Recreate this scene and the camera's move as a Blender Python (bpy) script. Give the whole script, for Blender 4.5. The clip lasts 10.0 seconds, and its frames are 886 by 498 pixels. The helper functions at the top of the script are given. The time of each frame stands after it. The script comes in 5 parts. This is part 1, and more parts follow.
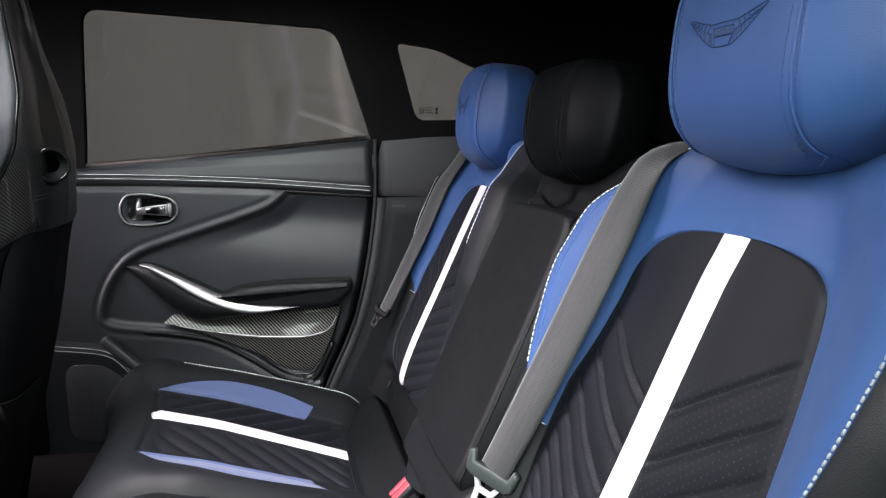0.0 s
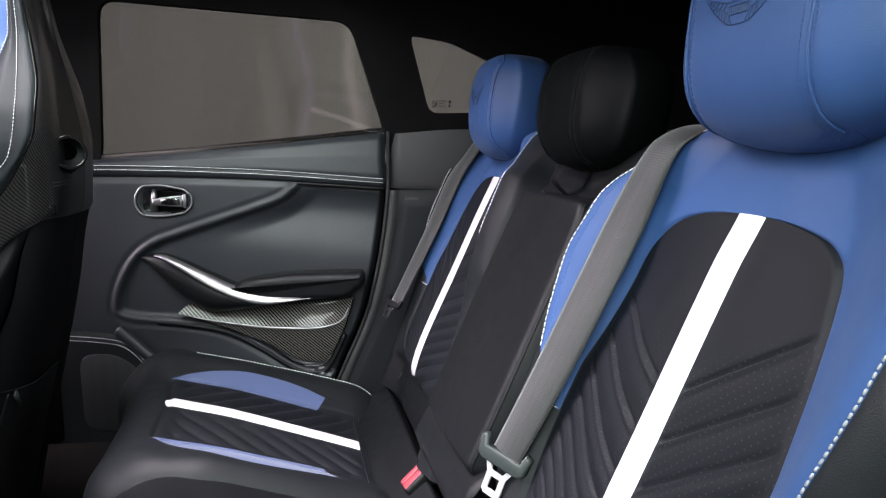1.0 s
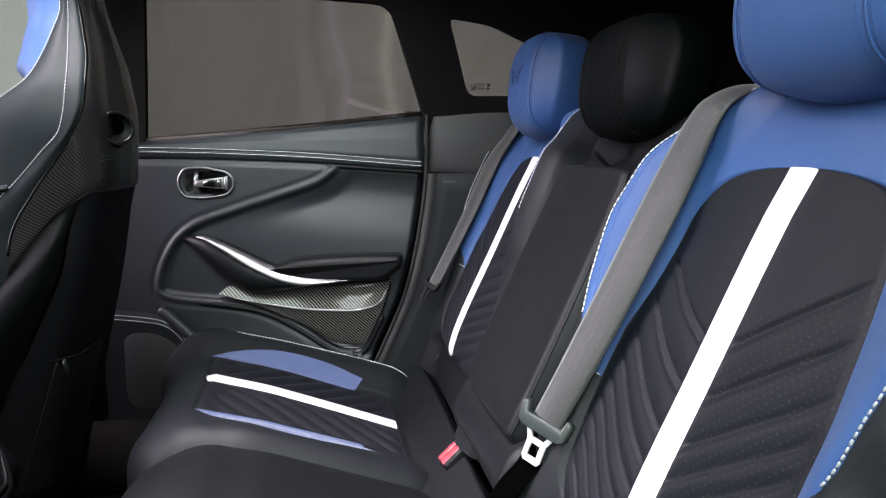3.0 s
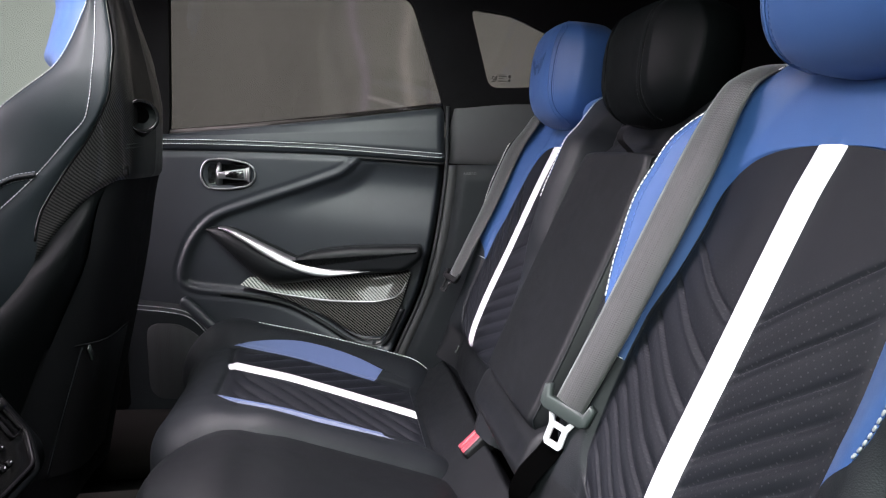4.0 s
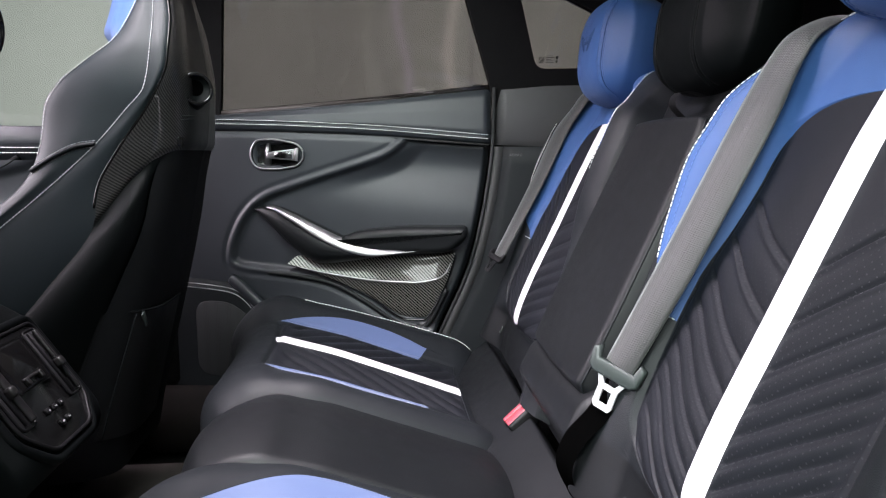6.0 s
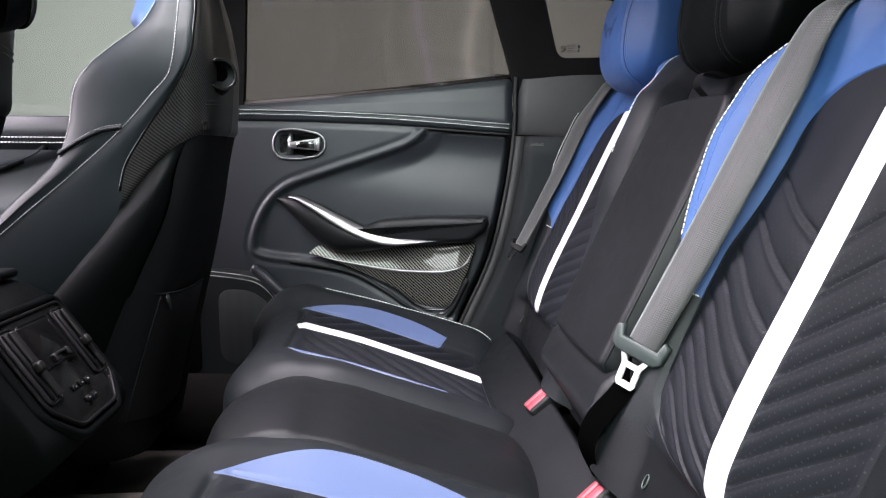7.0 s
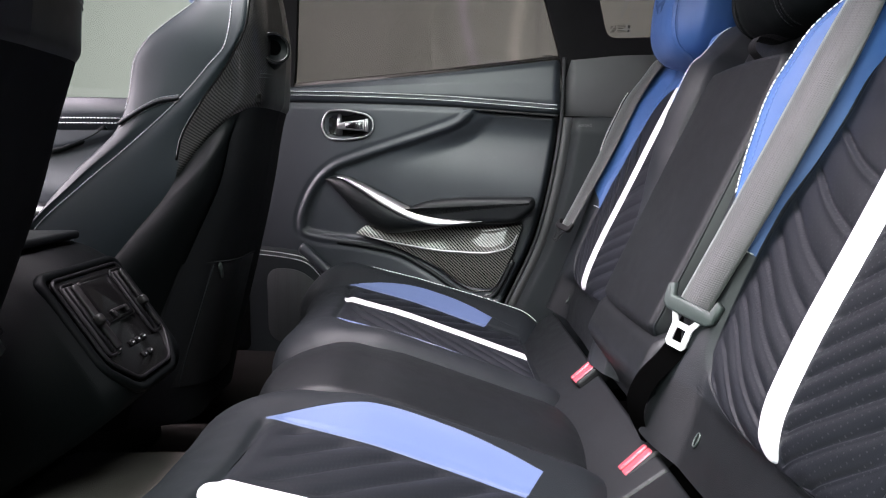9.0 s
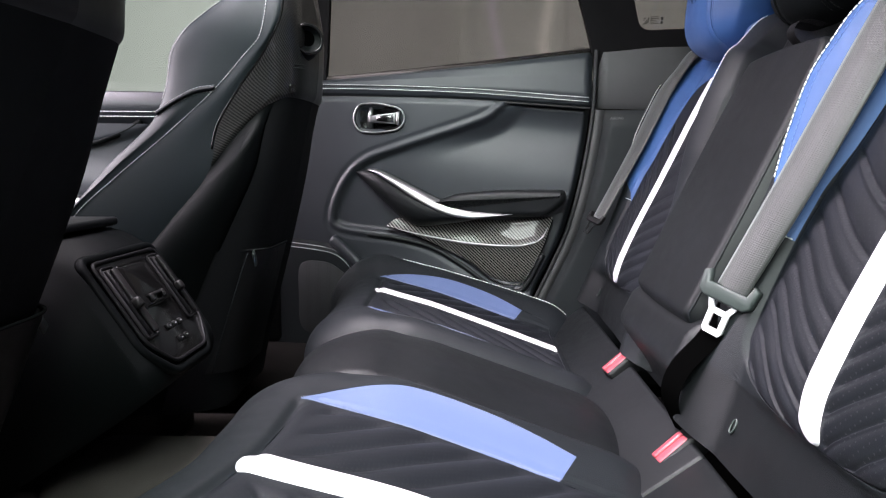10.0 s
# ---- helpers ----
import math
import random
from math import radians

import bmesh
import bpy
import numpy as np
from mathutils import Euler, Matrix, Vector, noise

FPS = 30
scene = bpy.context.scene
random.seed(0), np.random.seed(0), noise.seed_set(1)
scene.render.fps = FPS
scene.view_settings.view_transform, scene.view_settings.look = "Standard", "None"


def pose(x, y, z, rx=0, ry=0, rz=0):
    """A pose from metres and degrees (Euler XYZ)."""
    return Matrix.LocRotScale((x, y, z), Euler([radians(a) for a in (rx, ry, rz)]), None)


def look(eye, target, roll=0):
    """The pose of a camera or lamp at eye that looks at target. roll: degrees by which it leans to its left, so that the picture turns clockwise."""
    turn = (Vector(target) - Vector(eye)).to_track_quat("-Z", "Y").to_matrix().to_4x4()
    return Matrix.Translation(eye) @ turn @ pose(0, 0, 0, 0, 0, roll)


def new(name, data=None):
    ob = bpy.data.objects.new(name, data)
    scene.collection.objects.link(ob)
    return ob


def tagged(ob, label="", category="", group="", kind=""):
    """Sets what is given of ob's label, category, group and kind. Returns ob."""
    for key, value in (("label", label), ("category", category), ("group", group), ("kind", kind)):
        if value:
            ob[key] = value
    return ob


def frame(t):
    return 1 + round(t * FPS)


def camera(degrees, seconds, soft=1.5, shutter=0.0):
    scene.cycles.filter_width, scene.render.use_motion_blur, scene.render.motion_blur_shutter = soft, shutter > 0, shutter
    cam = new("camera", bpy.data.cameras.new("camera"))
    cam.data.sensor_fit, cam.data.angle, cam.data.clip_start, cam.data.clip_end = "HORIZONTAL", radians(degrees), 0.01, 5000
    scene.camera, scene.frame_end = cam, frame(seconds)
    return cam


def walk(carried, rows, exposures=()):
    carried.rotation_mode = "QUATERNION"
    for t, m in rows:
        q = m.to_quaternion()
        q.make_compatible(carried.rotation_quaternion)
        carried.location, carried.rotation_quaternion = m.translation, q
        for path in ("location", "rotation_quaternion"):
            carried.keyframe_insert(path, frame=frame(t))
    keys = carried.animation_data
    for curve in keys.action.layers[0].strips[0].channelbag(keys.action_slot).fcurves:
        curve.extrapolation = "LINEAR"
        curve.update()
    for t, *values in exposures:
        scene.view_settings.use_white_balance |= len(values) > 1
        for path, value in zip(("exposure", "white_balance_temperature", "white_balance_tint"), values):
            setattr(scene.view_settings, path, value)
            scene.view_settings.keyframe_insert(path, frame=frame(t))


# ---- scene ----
cam = camera(62.2, 10.0, soft=1.1)
PATH = [
    (0, (0.051, 0.074, 0.938), (0.492, 2.002, 0.647), -0.9),
    (0.5, (0.049, 0.07, 0.928), (0.478, 2.002, 0.639), -0.8),
    (1, (0.046, 0.069, 0.917), (0.459, 2.005, 0.632), -0.7),
    (1.5, (0.044, 0.068, 0.908), (0.435, 2.008, 0.623), -0.8),
    (2, (0.042, 0.066, 0.897), (0.407, 2.012, 0.613), -0.8),
    (2.5, (0.038, 0.065, 0.884), (0.384, 2.015, 0.605), -0.7),
    (4, (0.029, 0.063, 0.852), (0.305, 2.025, 0.579), -0.6),
    (4.5, (0.026, 0.06, 0.839), (0.279, 2.026, 0.57), -0.5),
    (5, (0.023, 0.059, 0.826), (0.249, 2.028, 0.56), -0.5),
    (5.5, (0.019, 0.057, 0.814), (0.216, 2.029, 0.55), -0.4),
    (7, (0.01, 0.051, 0.769), (0.129, 2.031, 0.517), -0.3),
    (7.5, (0.008, 0.047, 0.756), (0.104, 2.029, 0.507), -0.2),
    (8, (0.005, 0.045, 0.743), (0.079, 2.028, 0.496), -0.2),
    (8.5, (0.003, 0.043, 0.727), (0.044, 2.028, 0.486), -0.1),
    (9, (0.001, 0.04, 0.714), (0.005, 2.026, 0.475), -0.0),
    (9.5, (-0.004, 0.038, 0.705), (-0.034, 2.024, 0.467), 0.0),
    (10, (-0.008, 0.036, 0.694), (-0.075, 2.021, 0.459), 0.1),
]
walk(cam, [(t, look(eye, target, roll)) for t, eye, target, roll in PATH], [(0, -0.32), (5, -0.10), (10, 0.16)])

# ---- light: a studio with soft lamps, the near rear door stands open ----
world = bpy.data.worlds.new("studio_world")
world.use_nodes = True
world.node_tree.nodes["Background"].inputs[0].default_value = (0.82, 0.82, 0.88, 1)
world.node_tree.nodes["Background"].inputs[1].default_value = 0.07
scene.world = world


def softbox(name, eye, target, sx, sy, power, colour=(1, 0.95, 0.975)):
    lamp = bpy.data.lights.new(name, "AREA")
    lamp.shape, lamp.size, lamp.size_y, lamp.energy, lamp.color = "RECTANGLE", sx, sy, power, colour
    ob = new(name, lamp)
    ob.matrix_world = look(eye, target)
    return ob


softbox("studio_softbox", (-1.3, -2.0, 2.3), (0.3, 1.0, 0.6), 2.6, 1.6, 185, (0.90, 1.0, 0.97))
softbox("studio_softbox_front", (-3.2, 0.9, 1.95), (0.2, 1.1, 0.8), 2.6, 1.6, 240, (1, 0.89, 1.0))
softbox("studio_ceiling_lamp", (-0.2, -1.5, 3.2), (-0.1, 0.2, 0.2), 3.0, 2.2, 370, (0.90, 1.0, 0.97))
softbox("studio_ceiling_lamp", (-1.0, 1.0, 3.1), (0.1, 1.05, 0.6), 2.0, 2.0, 470, (1, 0.87, 1.0))

# ---- materials ----


def nodes_of(name):
    mat = bpy.data.materials.new(name)
    mat.use_nodes = True
    nt = mat.node_tree
    return mat, nt, nt.nodes["Principled BSDF"]


def add(nt, kind, **inputs):
    n = nt.nodes.new(kind)
    for k, v in inputs.items():
        n.inputs[k.replace("_", " ")].default_value = v
    return n


def maths(nt, op, a, b=None, c=None):
    n = nt.nodes.new("ShaderNodeMath")
    n.operation = op
    for i, v in enumerate((a, b, c)):
        if v is None:
            continue
        if isinstance(v, (int, float)):
            n.inputs[i].default_value = v
        else:
            nt.links.new(v, n.inputs[i])
    return n.outputs[0]


def mix_colour(nt, fac, a, b):
    n = nt.nodes.new("ShaderNodeMix")
    n.data_type = "RGBA"
    if isinstance(fac, (int, float)):
        n.inputs[0].default_value = fac
    else:
        nt.links.new(fac, n.inputs[0])
    for i, v in ((6, a), (7, b)):
        if isinstance(v, tuple):
            n.inputs[i].default_value = (*v, 1)
        else:
            nt.links.new(v, n.inputs[i])
    return n.outputs[2]


def coords(nt, which="Object"):
    return nt.nodes.new("ShaderNodeTexCoord").outputs[which]


def shade(c, k):
    return tuple(min(1, v * k) for v in c)


def surface(name, colour, rough, grain=800, relief=0.12, spread=0.25, metal=0.0, coat=0.0, spec=0.5, cell=True, sheen=0.0):
    """A material with two scales of variation and a fine bump."""
    mat, nt, p = nodes_of(name)
    co = coords(nt)
    big = add(nt, "ShaderNodeTexNoise", Scale=9.0, Detail=3.0)
    nt.links.new(co, big.inputs["Vector"])
    col = mix_colour(nt, big.outputs[0], shade(colour, 1 - spread), shade(colour, 1 + spread))
    nt.links.new(col, p.inputs["Base Color"])
    small = add(nt, "ShaderNodeTexVoronoi" if cell else "ShaderNodeTexNoise", Scale=float(grain))
    nt.links.new(co, small.inputs["Vector"])
    bump = add(nt, "ShaderNodeBump", Strength=relief, Distance=0.0006)
    nt.links.new(small.outputs[0], bump.inputs["Height"])
    nt.links.new(bump.outputs[0], p.inputs["Normal"])
    mid = add(nt, "ShaderNodeTexNoise", Scale=45.0, Detail=4.0)
    nt.links.new(co, mid.inputs["Vector"])
    nt.links.new(maths(nt, "MULTIPLY_ADD", mid.outputs[0], 0.16, rough - 0.08), p.inputs["Roughness"])
    p.inputs["Metallic"].default_value = metal
    p.inputs["Coat Weight"].default_value = coat
    p.inputs["Coat Roughness"].default_value = 0.04
    p.inputs["Specular IOR Level"].default_value = spec
    p.inputs["Sheen Weight"].default_value = sheen
    return mat


BLACK = surface("black_leather", (0.0050, 0.0058, 0.0064), 0.43, 900, 0.26, spec=0.26)
SIDE = surface("dark_grey_leather", (0.0070, 0.0086, 0.0100), 0.50, 900, 0.24, spec=0.27)
PANEL = surface("teal_grey_leather", (0.0176, 0.0203, 0.0244), 0.42, 900, 0.2, spec=0.50)
BLUE = surface("blue_leather", (0.0240, 0.068, 0.192), 0.50, 900, 0.15, 0.08, spec=0.38, sheen=0.05)
# blue leather again, with the pale sheen of grazing light mixed into its colour
WEDGE_BLUE = surface("blue_leather_with_sheen_tint", (0.060, 0.088, 0.180), 0.44, 900, 0.15, 0.06, spec=0.55, sheen=0.22)
WHITE = surface("white_leather", (0.66, 0.65, 0.66), 0.45, 900, 0.15, 0.03)
CLOTH = surface("black_alcantara", (0.0042, 0.0045, 0.0052), 0.85, 1500, 0.3, 0.3, cell=False, spec=0.12)
THREAD = surface("white_thread", (0.72, 0.72, 0.70), 0.6, 2500, 0.3, 0.08)
GREY_THREAD = surface("grey_thread", (0.25, 0.26, 0.27), 0.6, 2500, 0.3, 0.08)
PLASTIC = surface("black_plastic", (0.0042, 0.0042, 0.0046), 0.46, 1600, 0.2, 0.2, spec=0.22)
GLOSSY = surface("gloss_black_plastic", (0.006, 0.006, 0.006), 0.12, 300, 0.02, 0.2)
CARPET = surface("black_carpet", (0.0055, 0.0052, 0.0050), 0.95, 700, 1.0, 0.5, cell=False, spec=0.1)
MAT = surface("brown_grey_carpet_mat", (0.055, 0.049, 0.045), 0.95, 600, 1.0, 0.4, cell=False, spec=0.1)
SILL = surface("dark_brown_carpet", (0.0095, 0.0078, 0.0074), 0.95, 600, 1.0, 0.4, cell=False, spec=0.1)
LINING = surface("black_headliner", (0.0085, 0.0080, 0.0085), 0.95, 1500, 0.4, 0.3, cell=False, spec=0.1)
SATIN = surface("satin_chrome", (0.36, 0.355, 0.36), 0.36, 400, 0.02, 0.05, metal=1.0)
DARKMETAL = surface("dark_chrome", (0.22, 0.22, 0.22), 0.2, 400, 0.02, 0.1, metal=1.0)
RED = surface("red_plastic", (0.30, 0.045, 0.06), 0.35, 600, 0.05, 0.1)
TONGUE = surface("bright_steel", (0.80, 0.80, 0.80), 0.32, 400, 0.03, 0.05, metal=0.6)
BUCKLE = surface("grey_green_plastic", (0.026, 0.034, 0.031), 0.5, 900, 0.15, 0.1)
HOLE = surface("deep_black", (0.0008, 0.0008, 0.0008), 1.0, 900, 0.1, 0.2, spec=0.0)
# darker copy of the black leather: the shade on these parts is in its colour
HEAD_BLACK = surface("shaded_black_leather", (0.0024, 0.0032, 0.0033), 0.50, 900, 0.2, spec=0.08)
SEAL = surface("brown_grey_seal", (0.060, 0.047, 0.046), 0.6, 900, 0.1, 0.15)
RUBBER = surface("black_rubber", (0.008, 0.008, 0.009), 0.7, 900, 0.1, 0.2)
PRINT = surface("grey_print", (0.30, 0.31, 0.31), 0.6, 900, 0.0, 0.05)


def webbing_material():
    """Twill webbing: slanting picks, broken up, with two rows of dark pick holes."""
    mat, nt, p = nodes_of("grey_belt_webbing")
    sep = nt.nodes.new("ShaderNodeSeparateXYZ")
    nt.links.new(coords(nt, "UV"), sep.inputs[0])
    u, v = sep.outputs[0], sep.outputs[1]
    zig = maths(nt, "ABSOLUTE", maths(nt, "SUBTRACT", maths(nt, "FRACT", maths(nt, "DIVIDE", u, 0.0034)), 0.5))
    picks = maths(nt, "SINE", maths(nt, "MULTIPLY", maths(nt, "ADD", v, maths(nt, "MULTIPLY", zig, 0.0034)), 2 * math.pi / 0.0028))
    n = add(nt, "ShaderNodeTexNoise", Scale=900.0, Detail=2.0)
    nt.links.new(coords(nt), n.inputs["Vector"])
    ribs = maths(nt, "SINE", maths(nt, "MULTIPLY", u, 2 * math.pi / 0.0030))
    h = maths(nt, "ADD", maths(nt, "MULTIPLY_ADD", ribs, 0.55, picks), maths(nt, "MULTIPLY_ADD", n.outputs[0], 1.6, -0.8))
    row = maths(nt, "LESS_THAN", maths(nt, "ABSOLUTE", maths(nt, "SUBTRACT", maths(nt, "ABSOLUTE", u), 0.0046)), 0.0012)
    dot = maths(nt, "MULTIPLY", row, maths(nt, "GREATER_THAN", maths(nt, "SINE", maths(nt, "MULTIPLY", v, 2 * math.pi / 0.0036)), -0.1))
    big = add(nt, "ShaderNodeTexNoise", Scale=14.0, Detail=3.0)
    nt.links.new(coords(nt), big.inputs["Vector"])
    fac = maths(nt, "MULTIPLY_ADD", h, 0.060, maths(nt, "MULTIPLY_ADD", big.outputs[0], 0.3, 0.35))
    col = mix_colour(nt, fac, (0.0054, 0.0064, 0.0058), (0.0300, 0.0340, 0.0305))
    nt.links.new(mix_colour(nt, dot, col, (0.003, 0.003, 0.003)), p.inputs["Base Color"])
    bump = add(nt, "ShaderNodeBump", Strength=0.2, Distance=0.0005)
    nt.links.new(maths(nt, "SUBTRACT", h, dot), bump.inputs["Height"])
    nt.links.new(bump.outputs[0], p.inputs["Normal"])
    p.inputs["Roughness"].default_value = 0.42
    p.inputs["Specular IOR Level"].default_value = 0.55
    p.inputs["Sheen Weight"].default_value = 0.40
    return mat


def perforated_material(name, fade):
    """Black fine suede with rows of small punched holes, thinning out towards the top."""
    mat, nt, p = nodes_of(name)
    sep = nt.nodes.new("ShaderNodeSeparateXYZ")
    nt.links.new(coords(nt, "UV"), sep.inputs[0])
    u, v = sep.outputs[0], sep.outputs[1]
    px, py = (0.0098, 0.0050) if fade else (0.0066, 0.0042)
    row = maths(nt, "FLOOR", maths(nt, "DIVIDE", v, py))
    off = maths(nt, "MULTIPLY", maths(nt, "FLOORED_MODULO", row, 2.0), 0.5)
    fx = maths(nt, "MULTIPLY", maths(nt, "SUBTRACT", maths(nt, "FRACT", maths(nt, "ADD", maths(nt, "DIVIDE", u, px), off)), 0.5), px)
    fy = maths(nt, "MULTIPLY", maths(nt, "SUBTRACT", maths(nt, "FRACT", maths(nt, "DIVIDE", v, py)), 0.5), py)
    r = maths(nt, "SQRT", maths(nt, "ADD", maths(nt, "MULTIPLY", fx, fx), maths(nt, "MULTIPLY", fy, fy)))
    if fade:
        top = maths(nt, "SUBTRACT", maths(nt, "MULTIPLY_ADD", maths(nt, "ABSOLUTE", u), 0.55, 0.285), v)
        size = maths(nt, "MULTIPLY", maths(nt, "MINIMUM", maths(nt, "MAXIMUM", maths(nt, "MULTIPLY", top, 30.0), 0.0), 1.0), 0.00078)
    else:
        size = 0.0010
    hole = maths(nt, "LESS_THAN", r, size)
    n = add(nt, "ShaderNodeTexNoise", Scale=11.0, Detail=4.0)
    nt.links.new(coords(nt), n.inputs["Vector"])
    base = mix_colour(nt, n.outputs[0], (0.0036, 0.0044, 0.0063), (0.0058, 0.0071, 0.0100))
    nt.links.new(mix_colour(nt, hole, base, (0.027, 0.028, 0.030) if fade else (0.010, 0.0108, 0.0120)), p.inputs["Base Color"])
    fine = add(nt, "ShaderNodeTexNoise", Scale=1400.0, Detail=2.0)
    nt.links.new(coords(nt), fine.inputs["Vector"])
    h = maths(nt, "SUBTRACT", maths(nt, "MULTIPLY", fine.outputs[0], 0.4), hole)
    bump = add(nt, "ShaderNodeBump", Strength=0.35, Distance=0.0008)
    nt.links.new(h, bump.inputs["Height"])
    nt.links.new(bump.outputs[0], p.inputs["Normal"])
    p.inputs["Roughness"].default_value = 0.55
    p.inputs["Specular IOR Level"].default_value = 0.28
    return mat


def carbon_material(name, lo, hi, tow=0.002, coat=0.8, spec=0.5):
    mat, nt, p = nodes_of(name)
    sep = nt.nodes.new("ShaderNodeSeparateXYZ")
    nt.links.new(coords(nt, "UV"), sep.inputs[0])
    a = maths(nt, "FLOOR", maths(nt, "DIVIDE", sep.outputs[0], tow))
    b = maths(nt, "FLOOR", maths(nt, "DIVIDE", sep.outputs[1], tow))
    tw = maths(nt, "LESS_THAN", maths(nt, "FLOORED_MODULO", maths(nt, "ADD", a, b), 4.0), 2.0)
    nt.links.new(mix_colour(nt, tw, lo, hi), p.inputs["Base Color"])
    nt.links.new(maths(nt, "MULTIPLY_ADD", tw, -0.15, 0.5), p.inputs["Roughness"])
    p.inputs["Metallic"].default_value = 0.1
    p.inputs["Specular IOR Level"].default_value = spec
    p.inputs["Coat Weight"].default_value = coat
    p.inputs["Coat Roughness"].default_value = 0.03
    return mat


def mesh_material():
    """Dark speaker cloth with a fine dimpled weave."""
    mat, nt, p = nodes_of("dark_speaker_mesh")
    v = add(nt, "ShaderNodeTexVoronoi", Scale=260.0, Randomness=0.0)
    nt.links.new(coords(nt), v.inputs["Vector"])
    nt.links.new(mix_colour(nt, maths(nt, "LESS_THAN", v.outputs[0], 0.33), (0.0105, 0.0118, 0.0130), (0.003, 0.003, 0.003)), p.inputs["Base Color"])
    p.inputs["Roughness"].default_value = 0.6
    return mat


def glass_material(name, tint):
    mat, nt, p = nodes_of(name)
    clear = add(nt, "ShaderNodeBsdfTransparent")
    n = add(nt, "ShaderNodeTexNoise", Scale=2.5)
    nt.links.new(coords(nt), n.inputs["Vector"])
    nt.links.new(mix_colour(nt, n.outputs[0], shade(tint, 0.95), shade(tint, 1.05)), clear.inputs[0])
    gloss = add(nt, "ShaderNodeBsdfGlossy", Roughness=0.02)
    fres = add(nt, "ShaderNodeFresnel", IOR=1.38)
    m = nt.nodes.new("ShaderNodeMixShader")
    nt.links.new(fres.outputs[0], m.inputs[0])
    nt.links.new(clear.outputs[0], m.inputs[1])
    nt.links.new(gloss.outputs[0], m.inputs[2])
    nt.links.new(m.outputs[0], nt.nodes["Material Output"].inputs[0])
    nt.nodes.remove(p)
    return mat


def backdrop_material():
    """The studio wall beyond the far windows: pale, made to glow, with soft wavering upright bands."""
    mat, nt, p = nodes_of("glowing_studio_wall")
    sep = nt.nodes.new("ShaderNodeSeparateXYZ")
    nt.links.new(coords(nt), sep.inputs[0])
    x, z = sep.outputs[0], sep.outputs[2]
    wave = add(nt, "ShaderNodeTexNoise", Scale=1.0, Detail=2.0)
    mp = nt.nodes.new("ShaderNodeMapping")
    mp.inputs["Scale"].default_value = (1.7, 1.0, 0.06)
    nt.links.new(coords(nt), mp.inputs[0])
    nt.links.new(mp.outputs[0], wave.inputs["Vector"])
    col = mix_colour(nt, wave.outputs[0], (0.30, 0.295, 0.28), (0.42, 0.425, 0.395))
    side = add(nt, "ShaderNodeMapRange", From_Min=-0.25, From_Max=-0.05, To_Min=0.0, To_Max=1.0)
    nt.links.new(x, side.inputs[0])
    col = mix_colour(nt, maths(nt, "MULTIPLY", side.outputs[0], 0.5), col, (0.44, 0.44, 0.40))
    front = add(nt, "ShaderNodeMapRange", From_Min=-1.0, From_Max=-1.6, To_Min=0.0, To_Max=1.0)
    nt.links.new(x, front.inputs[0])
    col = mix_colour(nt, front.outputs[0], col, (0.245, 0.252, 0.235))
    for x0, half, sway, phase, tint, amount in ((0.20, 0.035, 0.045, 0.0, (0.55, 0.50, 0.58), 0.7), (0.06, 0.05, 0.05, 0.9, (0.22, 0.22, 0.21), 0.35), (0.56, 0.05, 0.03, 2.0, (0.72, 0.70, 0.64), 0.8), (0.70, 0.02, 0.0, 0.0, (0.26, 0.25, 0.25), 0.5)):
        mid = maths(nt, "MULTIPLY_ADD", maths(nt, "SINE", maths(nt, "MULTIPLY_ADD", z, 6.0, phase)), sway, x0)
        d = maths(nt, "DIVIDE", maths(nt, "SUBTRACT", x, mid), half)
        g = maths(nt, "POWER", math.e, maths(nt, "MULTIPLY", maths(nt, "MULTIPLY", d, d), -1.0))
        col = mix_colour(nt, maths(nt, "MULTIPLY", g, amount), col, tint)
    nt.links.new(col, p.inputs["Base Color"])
    # the wall's brightness is put in as emission of its own colour
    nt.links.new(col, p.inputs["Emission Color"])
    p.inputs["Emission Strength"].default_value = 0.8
    p.inputs["Roughness"].default_value = 0.9
    return mat


WEB = webbing_material()
PERF = perforated_material("perforated_black_suede", True)
PERF_SEAT = perforated_material("fine_perforated_suede", False)
CARBON = carbon_material("carbon_fibre", (0.002, 0.002, 0.002), (0.135, 0.128, 0.122), 0.002, 0.5, 0.10)
CARBON_SHELL = carbon_material("dark_carbon_fibre", (0.0015, 0.0015, 0.0015), (0.030, 0.029, 0.0285), 0.0011, 0.5, 0.22)
MESH = mesh_material()
TINTED = glass_material("tinted_glass", (0.356, 0.347, 0.336))
CLEAR = glass_material("clear_glass", (0.85, 0.88, 0.85))
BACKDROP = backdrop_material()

# ---- geometry helpers ----


def smooth(a, b, x):
    t = min(1.0, max(0.0, (x - a) / (b - a)))
    return t * t * (3 - 2 * t)


def curve1(table):
    """A smooth function through a short table of (x, y) pairs."""
    xs, ys = [p[0] for p in table], [p[1] for p in table]
    n = len(xs)
    d = [(ys[i + 1] - ys[i]) / (xs[i + 1] - xs[i]) for i in range(n - 1)]
    m = [d[0]] + [0.0 if d[i - 1] * d[i] <= 0 else 2 * d[i - 1] * d[i] / (d[i - 1] + d[i]) for i in range(1, n - 1)] + [d[-1]]

    def f(x):
        x = min(max(x, xs[0]), xs[-1])
        i = 0
        while i < n - 2 and x > xs[i + 1]:
            i += 1
        h = xs[i + 1] - xs[i]
        t = (x - xs[i]) / h
        return (ys[i] * (1 + 2 * t) * (1 - t) ** 2 + h * m[i] * t * (1 - t) ** 2 + ys[i + 1] * t * t * (3 - 2 * t) + h * m[i + 1] * t * t * (t - 1))
    return f


